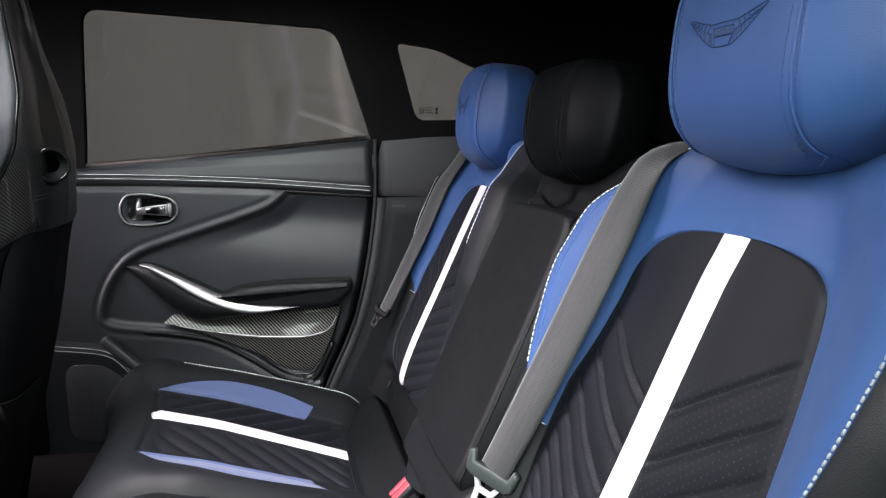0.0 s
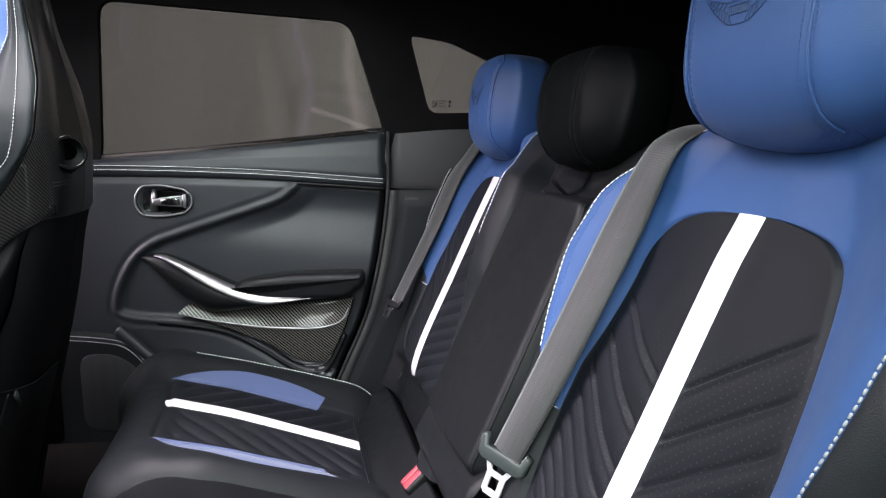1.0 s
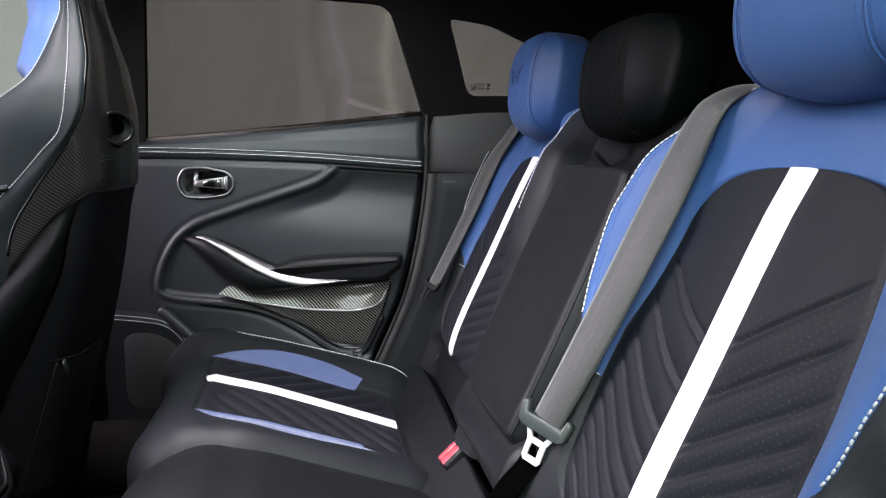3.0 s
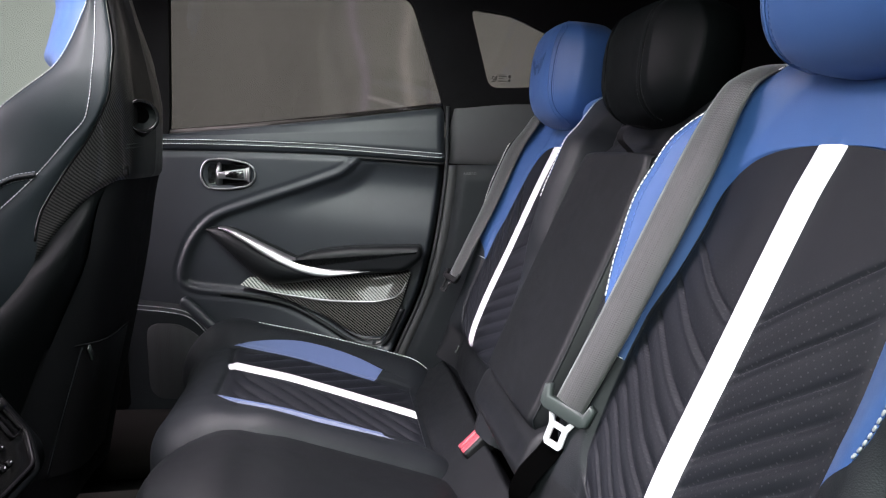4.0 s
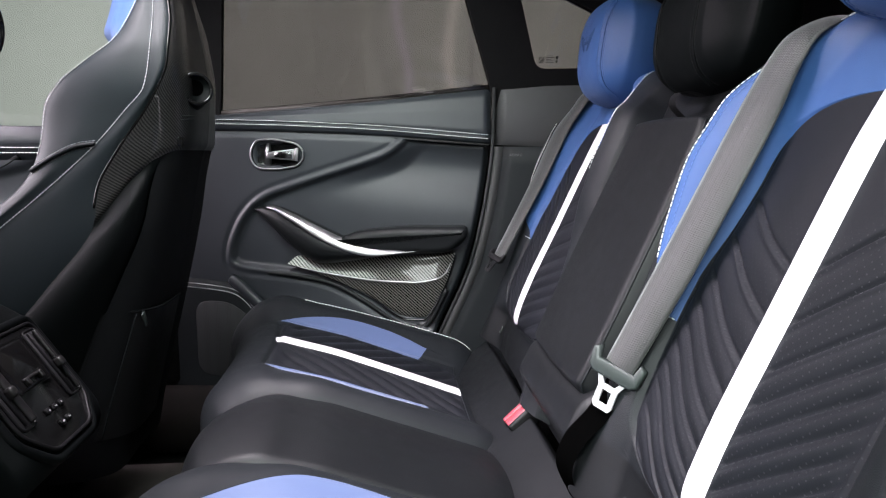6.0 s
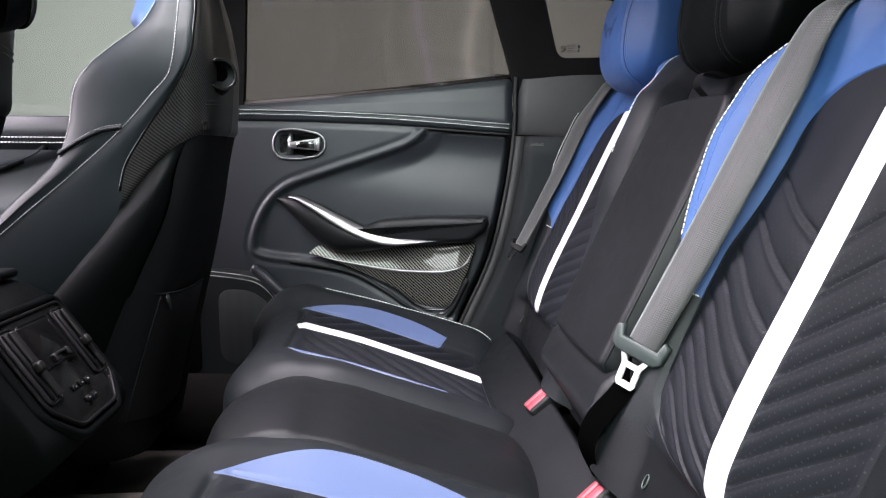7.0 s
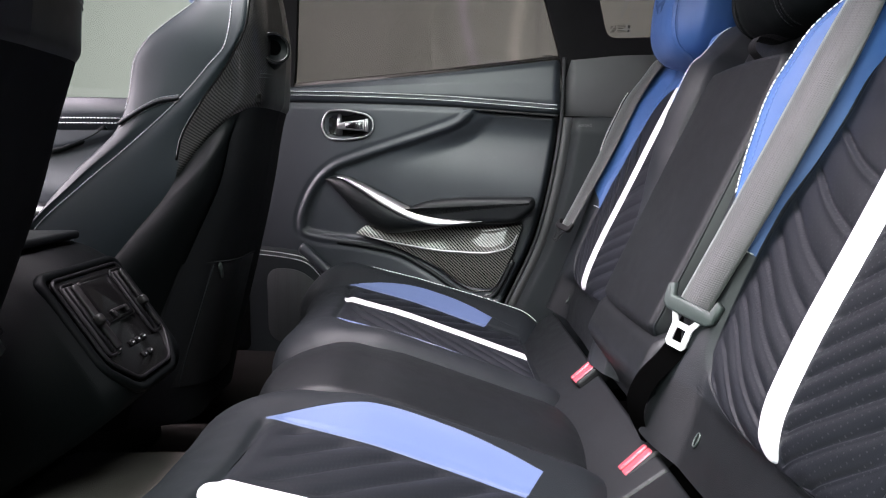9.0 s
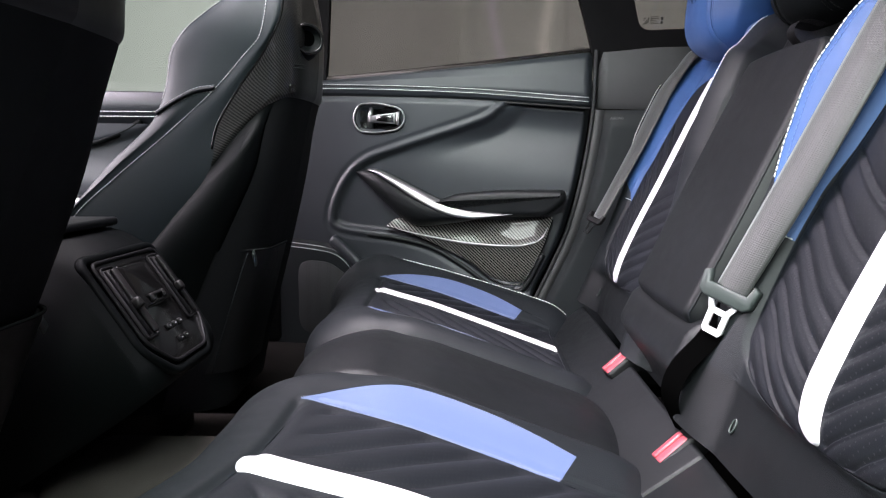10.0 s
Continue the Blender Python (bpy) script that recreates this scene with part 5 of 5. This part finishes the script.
for y0 in (0.42, 1.26):
    mat_bm = prism(round_corners([(-0.92, y0), (-0.20, y0), (-0.20, y0 + 0.44), (-0.92, y0 + 0.44)], 0.06), 0.012, Matrix.Translation((0, 0, 0.0905)), 0.004, 2)
    tagged(part("floor_mat", mat_bm, MAT, None), "dark brown-grey carpet mat on the car floor", "floor mat", "floor mats")
slab("wall_far_lower", -1.75, 1.10, 1.90, 1.98, 0.0, 0.86, LINING, "black inner body side of the car", "car body")
slab("wall_rear", 1.04, 1.10, 0.33, 1.80, 0.05, 1.29, LINING, "black inner tailgate of the car", "car body")
slab("wall_front", -1.80, -1.72, 0.33, 2.0, 0.0, 0.95, LINING, "black bulkhead of the car", "car body")
slab("wall_near_front", -1.75, -0.50, 0.27, 0.33, 0.0, 1.29, LINING, "black inner side of the near front door", "car body")
# out of view, added to keep lamp light off the near seat's outer side
slab("wall_near_rear", 0.37, 1.10, 0.27, 0.33, 0.0, 1.30, LINING, "unseen black near quarter wall that shades the seat's outer side", "car body")
slab("sill", -0.50, 0.60, 0.27, 0.36, 0.0, 0.13, PLASTIC, "black plastic door sill", "door sill")
slab("inner_sill", -1.10, 0.10, 1.725, 1.895, 0.091, 0.245, SILL, "dark brown carpeted inner door sill", "door sill", 0.06)
slab("floor_tunnel", -0.60, -0.12, 0.935, 1.160, 0.091, 0.275, MAT, "brown-grey carpeted hump along the floor", "car floor", 0.05)
slab("door_pillar", -0.58, -0.462, 1.82, 1.90, 0.24, 0.93, PLASTIC, "black plastic centre pillar trim", "car pillar", 0.02)
slab("parcel_shelf", 0.56, 1.04, 0.36, 1.72, 0.78, 0.80, CARPET, "black carpeted load cover behind the rear seats", "load cover", 0.006)


# ---- front seats ----
def front_seat(yc, g, dx, label, leather, lean=0.0):
    """A bucket seat seen from behind; g points from its middle to the car's middle."""
    root = thing("front_seat", Matrix.Identity(4), label, "car seat", "front seats")
    xf = curve1([(0.20, -0.90), (0.50, -0.76), (0.60, -0.694), (0.69, -0.620), (0.772, -0.540), (0.82, -0.524), (0.875, -0.517), (0.917, -0.492), (0.945, -0.460), (0.99, -0.408), (1.033, -0.388), (1.064, -0.378), (1.10, -0.368), (1.24, -0.368)])
    xs = curve1([(0.20, -0.88), (0.50, -0.73), (0.602, -0.672), (0.671, -0.598), (0.739, -0.517), (0.814, -0.436), (0.870, -0.388), (0.907, -0.358), (0.95, -0.350), (1.0, -0.348), (1.066, -0.350), (1.12, -0.353), (1.24, -0.362)])
    xc = curve1([(0.20, -0.80), (0.50, -0.590), (0.588, -0.516), (0.691, -0.440), (0.748, -0.430), (0.813, -0.396), (0.889, -0.347), (0.949, -0.323), (1.01, -0.321), (1.066, -0.330), (1.121, -0.341), (1.24, -0.356)])
    xr = curve1([(0.20, -0.46), (0.32, -0.437), (0.533, -0.383), (0.678, -0.345), (0.762, -0.325), (0.82, -0.305), (0.913, -0.298), (0.965, -0.303), (1.026, -0.313), (1.12, -0.332), (1.24, -0.352)])
    half = curve1([(0.20, 0.21), (0.55, 0.20), (0.70, 0.185), (0.80, 0.172), (0.86, 0.162), (0.92, 0.157), (0.97, 0.145), (1.0, 0.132), (1.06, 0.105), (1.10, 0.09), (1.15, 0.08), (1.24, 0.06)])

    def ring(z):
        h, a, b, c, d = half(z), xf(z), xs(z), xc(z), max(xr(z), xc(z) + 0.006)
        rec = 0.075 * smooth(1.0, 0.9, z) - 0.075 * smooth(0.95, 1.02, z)
        one = [(a + rec, 0.0), (a + rec * 0.55, h * 0.45), (a + 0.006, h - 0.035), (a + 0.002, h - 0.010), ((a + b) / 2, h + 0.002), (b, h), (c, h - 0.006), (c + (d - c) * 0.62, h - 0.030), (d - 0.004, h - 0.075), (d + 0.004, 0.0)]
        return one
    CACHE = {}

    def around(t, z, side):
        key = round(z, 5)
        if key not in CACHE:
            CACHE[key] = spline([(x, y, 0) for x, y in ring(z)], 90)
        i = min(int(t * 10), 89)
        p = CACHE[key][i].lerp(CACHE[key][i + 1], t * 10 - i)
        return Vector((p.x + dx - lean * max(0.0, 0.80 - z), yc + side * g * p.y, z))
    TOP = 1.235
    foot = curve1([(0.0, 0.25), (5.0, 0.25), (5.05, 0.25), (6.0, 0.685), (6.5, 0.745), (7.0, 0.792), (7.6, 0.806), (9.0, 0.806)])

    def zone(name, t0, t1, lo, hi, material, nt, nz, side, label="", bulge=None):
        def fn(u, v):
            a, b = lo(u), hi(u)
            z = a + (b - a) * v
            p = around(u, z, side)
            if bulge:
                n = (p - Vector((-0.45 + dx, yc, z))).normalized()
                p = p + n * bulge(u, v)
            return p
        return patch(name, fn, steps(t0, t1, nt), steps(0, 1, nz), material, root, label, uv=lambda u, v: (u * 0.036, lo(u) + (hi(u) - lo(u)) * v))
    for side in (1, -1):
        zone("front_pad", 0, 1.6, lambda u: 0.25, lambda u: 0.965, BLACK, 16, 50, side, "black leather seat front")
        zone("head_pad", 0, 1.6, lambda u: 0.965, lambda u: TOP, BLUE, 16, 30, side, "blue leather head panel")
        zone("wing", 1.6, 5.0, lambda u: 0.25, lambda u: TOP, leather, 34, 90, side, "black leather side bolster")
        zone("side_band", 5.0, 6.0, lambda u: 0.25, lambda u: TOP, leather, 10, 90, side, "black leather edge band", lambda u, v: 0.003 * math.sin(math.pi * (u - 5)))
        zone("carbon_shell", 6.0, 7.8, lambda u: foot(u), lambda u: TOP, CARBON_SHELL, 24, 70, side, "dark carbon fibre shell edge", lambda u, v: 0.004 * smooth(0, 0.02, v))
        zone("back_shell", 7.8, 9.0, lambda u: foot(u), lambda u: TOP, GLOSS_LEATHER, 24, 70, side, "smooth black back shell", lambda u, v: 0.004 * smooth(0, 0.02, v))
        zone("back_roll", 6.0, 7.15, lambda u: 0.25, lambda u: foot(u), HEAD_BLACK, 22, 50, side, "black leather roll along the lower back", lambda u, v: 0.020 * max(0.0, math.sin(math.pi * (u - 6.0) / 1.15)) ** 0.7 * smooth(1.0, 0.90, v))
        zone("lower_back", 7.15, 9.0, lambda u: 0.25, lambda u: foot(u), CLOTH, 30, 50, side, "black cloth lower back panel", lambda u, v: 0.010 * math.sin(math.pi * min(1, 1.0 * v)) ** 0.5 * (1 if v < 0.5 else smooth(1.0, 0.93, v)))
        line = [around(5.0, z, side) + Vector((0, side * g * 0.0014, 0)) for z in steps(0.55, 1.22, 120)]
        stitching("stitching", line, SEAT_THREAD, root, 0.0060, 0.0045, 0.0008, normal=(0, 1, 0))
        line = [around(3.05, z, side) + Vector((-0.001, side * g * 0.001, 0)) for z in steps(0.80, 1.22, 100)]
        stitching("stitching", line, SEAT_THREAD, root, 0.0060, 0.0045, 0.0008, normal=(0, 1, 0))
        hip = spline([(xf(0.775) + dx + 0.004, yc + side * g * (half(0.775) - 0.004), 0.780), (-0.495 + dx, yc + side * g * (half(0.80) + 0.0035), 0.803), (-0.465 + dx, yc + side * g * (half(0.815) + 0.0035), 0.817), (-0.434 + dx, yc + side * g * (half(0.82) + 0.0025), 0.822)], 30)
        for off in (0.0, 0.010):
            stitching("stitching", [p + Vector((0, 0, -off)) for p in hip], GREY_THREAD, root, 0.0056, 0.0042, 0.0007, normal=(0, 1, 0))
        tube("seam", [p + Vector((0, side * g * 0.001, -0.005)) for p in hip], 0.0035, SIDE, root, "raised seam")
        rim = [around(5.95, z, side) for z in steps(0.715, 1.22, 60)]
        tube("shell_rim", rim, 0.0022, GLOSSY, root, "black shell rim")
    # belt guide holes in the shell: a dished rim round a flat black disc
    for side in (1,):
        c = around(8.2, 0.908, side)
        n = Vector((0.60, side * g * 0.79, 0.08)).normalized()
        c = c + n * 0.012 + Vector((0, side * g * 0.010, 0))
        ax = Vector((0, 0, 1)).cross(n).normalized()
        az = n.cross(ax)
        rim = [c + n * 0.004 + ax * (0.026 * math.cos(a)) + az * (0.025 * math.sin(a)) for a in steps(0, 2 * math.pi, 40)[:-1]]
        tube("harness_hole_rim", rim, 0.0032, GLOSSY, root, "rounded rim of the harness hole", 10, True)
        dish = [c + n * h + ax * (0.026 * r * math.cos(a) + 0.004 * (1 - r)) + az * (0.025 * r * math.sin(a) + 0.006 * (1 - r)) for r, h in ((1.30, -0.022), (1.12, -0.002), (1.0, 0.004), (0.86, 0.001), (0.68, -0.003), (0.55, -0.005)) for a in steps(0, 2 * math.pi, 32)[:-1]]
        mesh_object("harness_hole_wall", dish, [(q * 32 + k, q * 32 + (k + 1) % 32, q * 32 + 32 + (k + 1) % 32, q * 32 + 32 + k) for q in range(5) for k in range(32)], HEAD_BLACK, root, "dished wall of the harness hole")
        # flat disc, its black stands for the shade inside a hole
        mesh_object("harness_hole", dish[160:], [tuple(range(32))], HOLE, root, "flat black disc in place of the harness hole's dark depth")
        for off in (0.0, 0.006):
            tube("shell_crease", [around(u, 0.862 - off + 0.004 * (u - 7.4), side) + n * 0.0046 for u in steps(7.45, 8.9, 24)], 0.0007, BUCKLE, root, "fine crease line across the shell", 6)
        b = around(7.6, 0.82, side)
        if leather is SIDE:
            continue
        part("clip", rounded_box(0.004, 0.012, 0.016, 0.0015, 1, Matrix.Translation(b + n * 0.005) @ pose(0, 0, 0, 0, 0, -35 * side * -g)), GLOSSY, root, "small gloss black clip")
    # pocket on the lower back, its strap
    pocket = lambda u, v: around(u, 0.32 + 0.22 * v, 1) + Vector((0.016, 0, 0))
    patch("map_pocket", pocket, steps(6.9, 9.0, 20), steps(0, 1, 16), PLASTIC, root, "black back pocket")
    tube("pocket_hem", [pocket(u, 1) for u in steps(6.95, 9.0, 30)], 0.0020, CLOTH, root, "black hem along the pocket's mouth")
    tube("pocket_seam", [pocket(7.55, v) + Vector((0.001, 0, 0)) for v in steps(0.0, 0.98, 20)], 0.0014, SIDE, root)
    tab = around(7.75, 0.525, 1) + Vector((0.018, 0, 0))
    part("pocket_tab", rounded_box(0.004, 0.012, 0.030, 0.0015, 1, Matrix.Translation(tab) @ pose(0, 0, 0, 35, 0, 0)), BUCKLE, root, "small grey tab")
    # cushion
    bm = rounded_box(0.52, 0.46, 0.16, 0.05, 4, Matrix.Translation((-0.86 + dx, yc, 0.34)) @ pose(0, 0, 0, 0, 8, 0))
    part("cushion", bm, BLACK, root, "black leather seat cushion")
    part("seat_base", rounded_box(0.44, 0.36, 0.22, 0.02, 2, Matrix.Translation((-0.84 + dx, yc, 0.20))), PLASTIC, root)
    return settle(root, (-0.8 + dx, yc, 0.09))


SEAT_THREAD = surface("pale_grey_thread", (0.46, 0.46, 0.46), 0.6, 2500, 0.3, 0.08)
SEAT_TEAL = surface("teal_black_leather", (0.0074, 0.0110, 0.0128), 0.42, 900, 0.2, spec=0.27)
GLOSS_LEATHER = surface("smooth_black_shell", (0.0055, 0.0053, 0.0055), 0.36, 700, 0.05, 0.2, spec=0.24)
front_seat(YC + 0.402, -1, 0.0, "black leather front seat with white stitching and carbon shell", SEAT_TEAL)
front_seat(YC - 0.402, 1, -0.030, "dark front seat back beside the open door", SIDE, 0.18)


# ---- centre console ----
VANE = surface("grey_vent_plastic", (0.011, 0.0108, 0.0105), 0.4, 700, 0.05, 0.1, spec=0.4)

def console():
    root = thing("centre_console", Matrix.Identity(4), "black centre console with rear air vents", "car console")
    prof = [(-1.10, 0.12), (-0.80, 0.12), (-0.62, 0.25), (-0.46, 0.355), (-0.404, 0.395), (-0.402, 0.43), (-0.490, 0.560), (-0.55, 0.595), (-1.10, 0.60)]
    outline = [(x, z) for x, z in round_corners(prof, 0.03)]
    bm = prism(outline, 0.27, Matrix(((1, 0, 0, 0), (0, 0, 1, YC - 0.135), (0, 1, 0, 0), (0, 0, 0, 1))), 0.02, 3)
    part("body", bm, HEAD_BLACK, root, "black leather console body")
    bm = rounded_box(0.50, 0.235, 0.013, 0.005, 3, Matrix.Translation((-0.795, YC, 0.603)))
    part("armrest_lid", bm, BLACK, root, "black leather armrest lid")
    fr = Matrix(((0, -0.56, 0.83, -0.449), (1, 0, 0, YC), (0, 0.83, 0.56, 0.494), (0, 0, 0, 1)))
    face = round_corners([(-0.094, 0.076), (0.094, 0.076), (0.094, -0.046), (0.054, -0.086), (-0.054, -0.086), (-0.094, -0.046)], 0.014)
    panel = part("vent_panel", prism(face, 0.010, fr, 0.003, 2), GLOSSY, root, "gloss black vent panel")
    tube("panel_rim", [fr @ Vector((x, y, 0.010)) for x, y in face], 0.0030, PLASTIC, panel, "black panel rim", 8, True)
    tube("bezel", [fr @ Vector((x * 1.11, y * 1.12, 0.003)) for x, y in face], 0.0070, HEAD_BLACK, root, "rounded black leather lip round the vents", 12, True)
    for sgn in (-1, 1):
        cx = sgn * 0.069
        rim = [fr @ Vector((x, y, 0.012)) for x, y in rounded_outline(0.036, 0.108, 0.008, 4, cx, 0.012)]
        tube("vent_rim", rim, 0.0019, PLASTIC, panel, "dark vent surround", 8, True)
        part("vent_well", rounded_box(0.032, 0.104, 0.004, 0.001, 1, fr @ Matrix.Translation((cx, 0.012, 0.0105))), RUBBER, panel)
        part("vent_vane", rounded_box(0.011, 0.100, 0.006, 0.0025, 2, fr @ Matrix.Translation((cx + 0.008, 0.012, 0.016)) @ pose(0, 0, 0, 0, 18 * sgn, 0)), VANE, panel, "upright vent vane")
        part("vent_vane", rounded_box(0.004, 0.100, 0.006, 0.0015, 1, fr @ Matrix.Translation((cx - 0.008, 0.012, 0.014))), PLASTIC, panel)
        part("vent_slider", rounded_box(0.013, 0.015, 0.013, 0.004, 2, fr @ Matrix.Translation((cx, 0.006, 0.021))), VANE, panel, "small vent slider")
    part("control_face", rounded_box(0.086, 0.070, 0.006, 0.006, 2, fr @ Matrix.Translation((0, 0.030, 0.011))), GLOSSY, panel, "gloss black control face")
    part("control_bar", rounded_box(0.046, 0.005, 0.006, 0.002, 2, fr @ Matrix.Translation((0, 0.010, 0.016))), VANE, panel, "slim control bar")
    for x in (-0.018, 0.018):
        part("toggle", rounded_box(0.007, 0.012, 0.007, 0.002, 2, fr @ Matrix.Translation((x, 0.006, 0.017))), VANE, panel, "small toggle")
    for x, y in ((-0.018, -0.040), (0.0, -0.040), (0.018, -0.040), (-0.008, -0.062), (0.010, -0.062)):
        part("button", rounded_box(0.011, 0.009, 0.005, 0.0015, 1, fr @ Matrix.Translation((x, y, 0.0125))), PLASTIC, panel, "small black button")
        part("button_mark", rounded_box(0.005, 0.0022, 0.0008, 0.0003, 1, fr @ Matrix.Translation((x, y, 0.0153))), PRINT, panel, "pale printed mark")
    for ch in root.children_recursive:
        ch.data.transform(Matrix.Translation((-0.004, -0.010, 0)))
    return settle(root, (-0.7, YC, 0.09))


console()


# ---- far front door ----
def front_door():
    root = thing("front_door", Matrix.Identity(4), "closed front car door with black leather trim and white stitching", "car door")
    yf = lambda x: 1.872 - 0.02 * (x + 0.5)
    gap = -0.512
    belt = curve1([(-1.7, 0.90), (-1.1, 0.872), (-0.5, 0.862)])
    st = curve1([(-1.7, 0.85), (-1.1, 0.815), (-0.5, 0.808)])
    line = curve1([(-1.7, 0.83), (-1.1, 0.792), (-0.5, 0.784)])

    def up(u, v):
        x = -1.7 + (gap + 1.7) * u
        z = line(x) + (belt(x) - line(x)) * min(v, 1.0)
        h = 0.02 * math.sin(math.pi * min(1, v) * 0.9) if v <= 1 else 0.006 - 0.09 * (v - 1)
        return (x, yf(x) - h, z + 0.001)
    patch("upper_trim", up, steps(0, 1, 50), steps(0, 1.5, 24), PANEL, root, "black leather upper door trim")
    for off in (-0.006, 0.006):
        stitching("stitching", [(x, yf(x) - 0.0215, st(x) + off) for x in steps(-1.4, -0.52, 80)], THREAD, root, 0.0085, 0.0064, 0.0013, normal=(0, -1, 0))

    def low(u, v):
        x = -1.7 + (gap + 1.7) * u
        z = 0.12 + (line(x) - 0.12) * v
        sweep = 0.735 + 0.05 * smooth(-1.0, -0.72, x)
        h = 0.014 * smooth(sweep - 0.004, sweep + 0.006, z) + 0.016 * math.exp(-((z - 0.63) / 0.05) ** 2)
        return (x, yf(x) - h, z)
    patch("panel", low, steps(0, 1, 70), steps(0, 1, 80), PANEL, root, "black leather door panel")
    sweep = spline([(-1.40, 0.700, 0), (-1.15, 0.712, 0), (-0.966, 0.738, 0), (-0.909, 0.754, 0), (-0.858, 0.775, 0), (-0.825, 0.796, 0)], 50)
    tube("crease", [(q.x, yf(q.x) - 0.006, q.y) for q in sweep], 0.0085, HEAD_BLACK, root, "dark swept crease", 10)
    bm = prism(rounded_outline(0.34, 0.05, 0.022, 6), 0.06, Matrix(((1, 0, 0, -1.13), (0, 0, -1, yf(-1.1)), (0, 1, 0, 0.585), (0, 0, 0, 1))), 0.015, 3)
    part("armrest", bm, BLACK, root)
    tube("pull_handle", [(x, yf(x) - 0.075, 0.598 - 0.16 * (x + 1.0) + 0.9 * min(0.0, x + 1.05) ** 2) for x in steps(-1.25, -0.942, 24)], lambda f: 0.006 + 0.008 * f, SATIN, root, "satin metal pull handle")
    return settle(root, (-1.1, 1.87, 0.12))


front_door()

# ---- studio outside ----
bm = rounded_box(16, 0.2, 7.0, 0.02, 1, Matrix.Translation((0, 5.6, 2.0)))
tagged(part("backdrop", bm, BACKDROP, None), "pale self-glowing studio wall outside the car windows", "studio wall", kind="structure")
bm = rounded_box(30, 30, 0.1, 0.02, 1, Matrix.Translation((0, 0, -0.45)))
tagged(part("ground", bm, surface("studio_floor", (0.09, 0.09, 0.09), 0.5, 60, 0.1, 0.15, cell=False), None), "grey studio floor under the car", "studio floor", kind="structure")
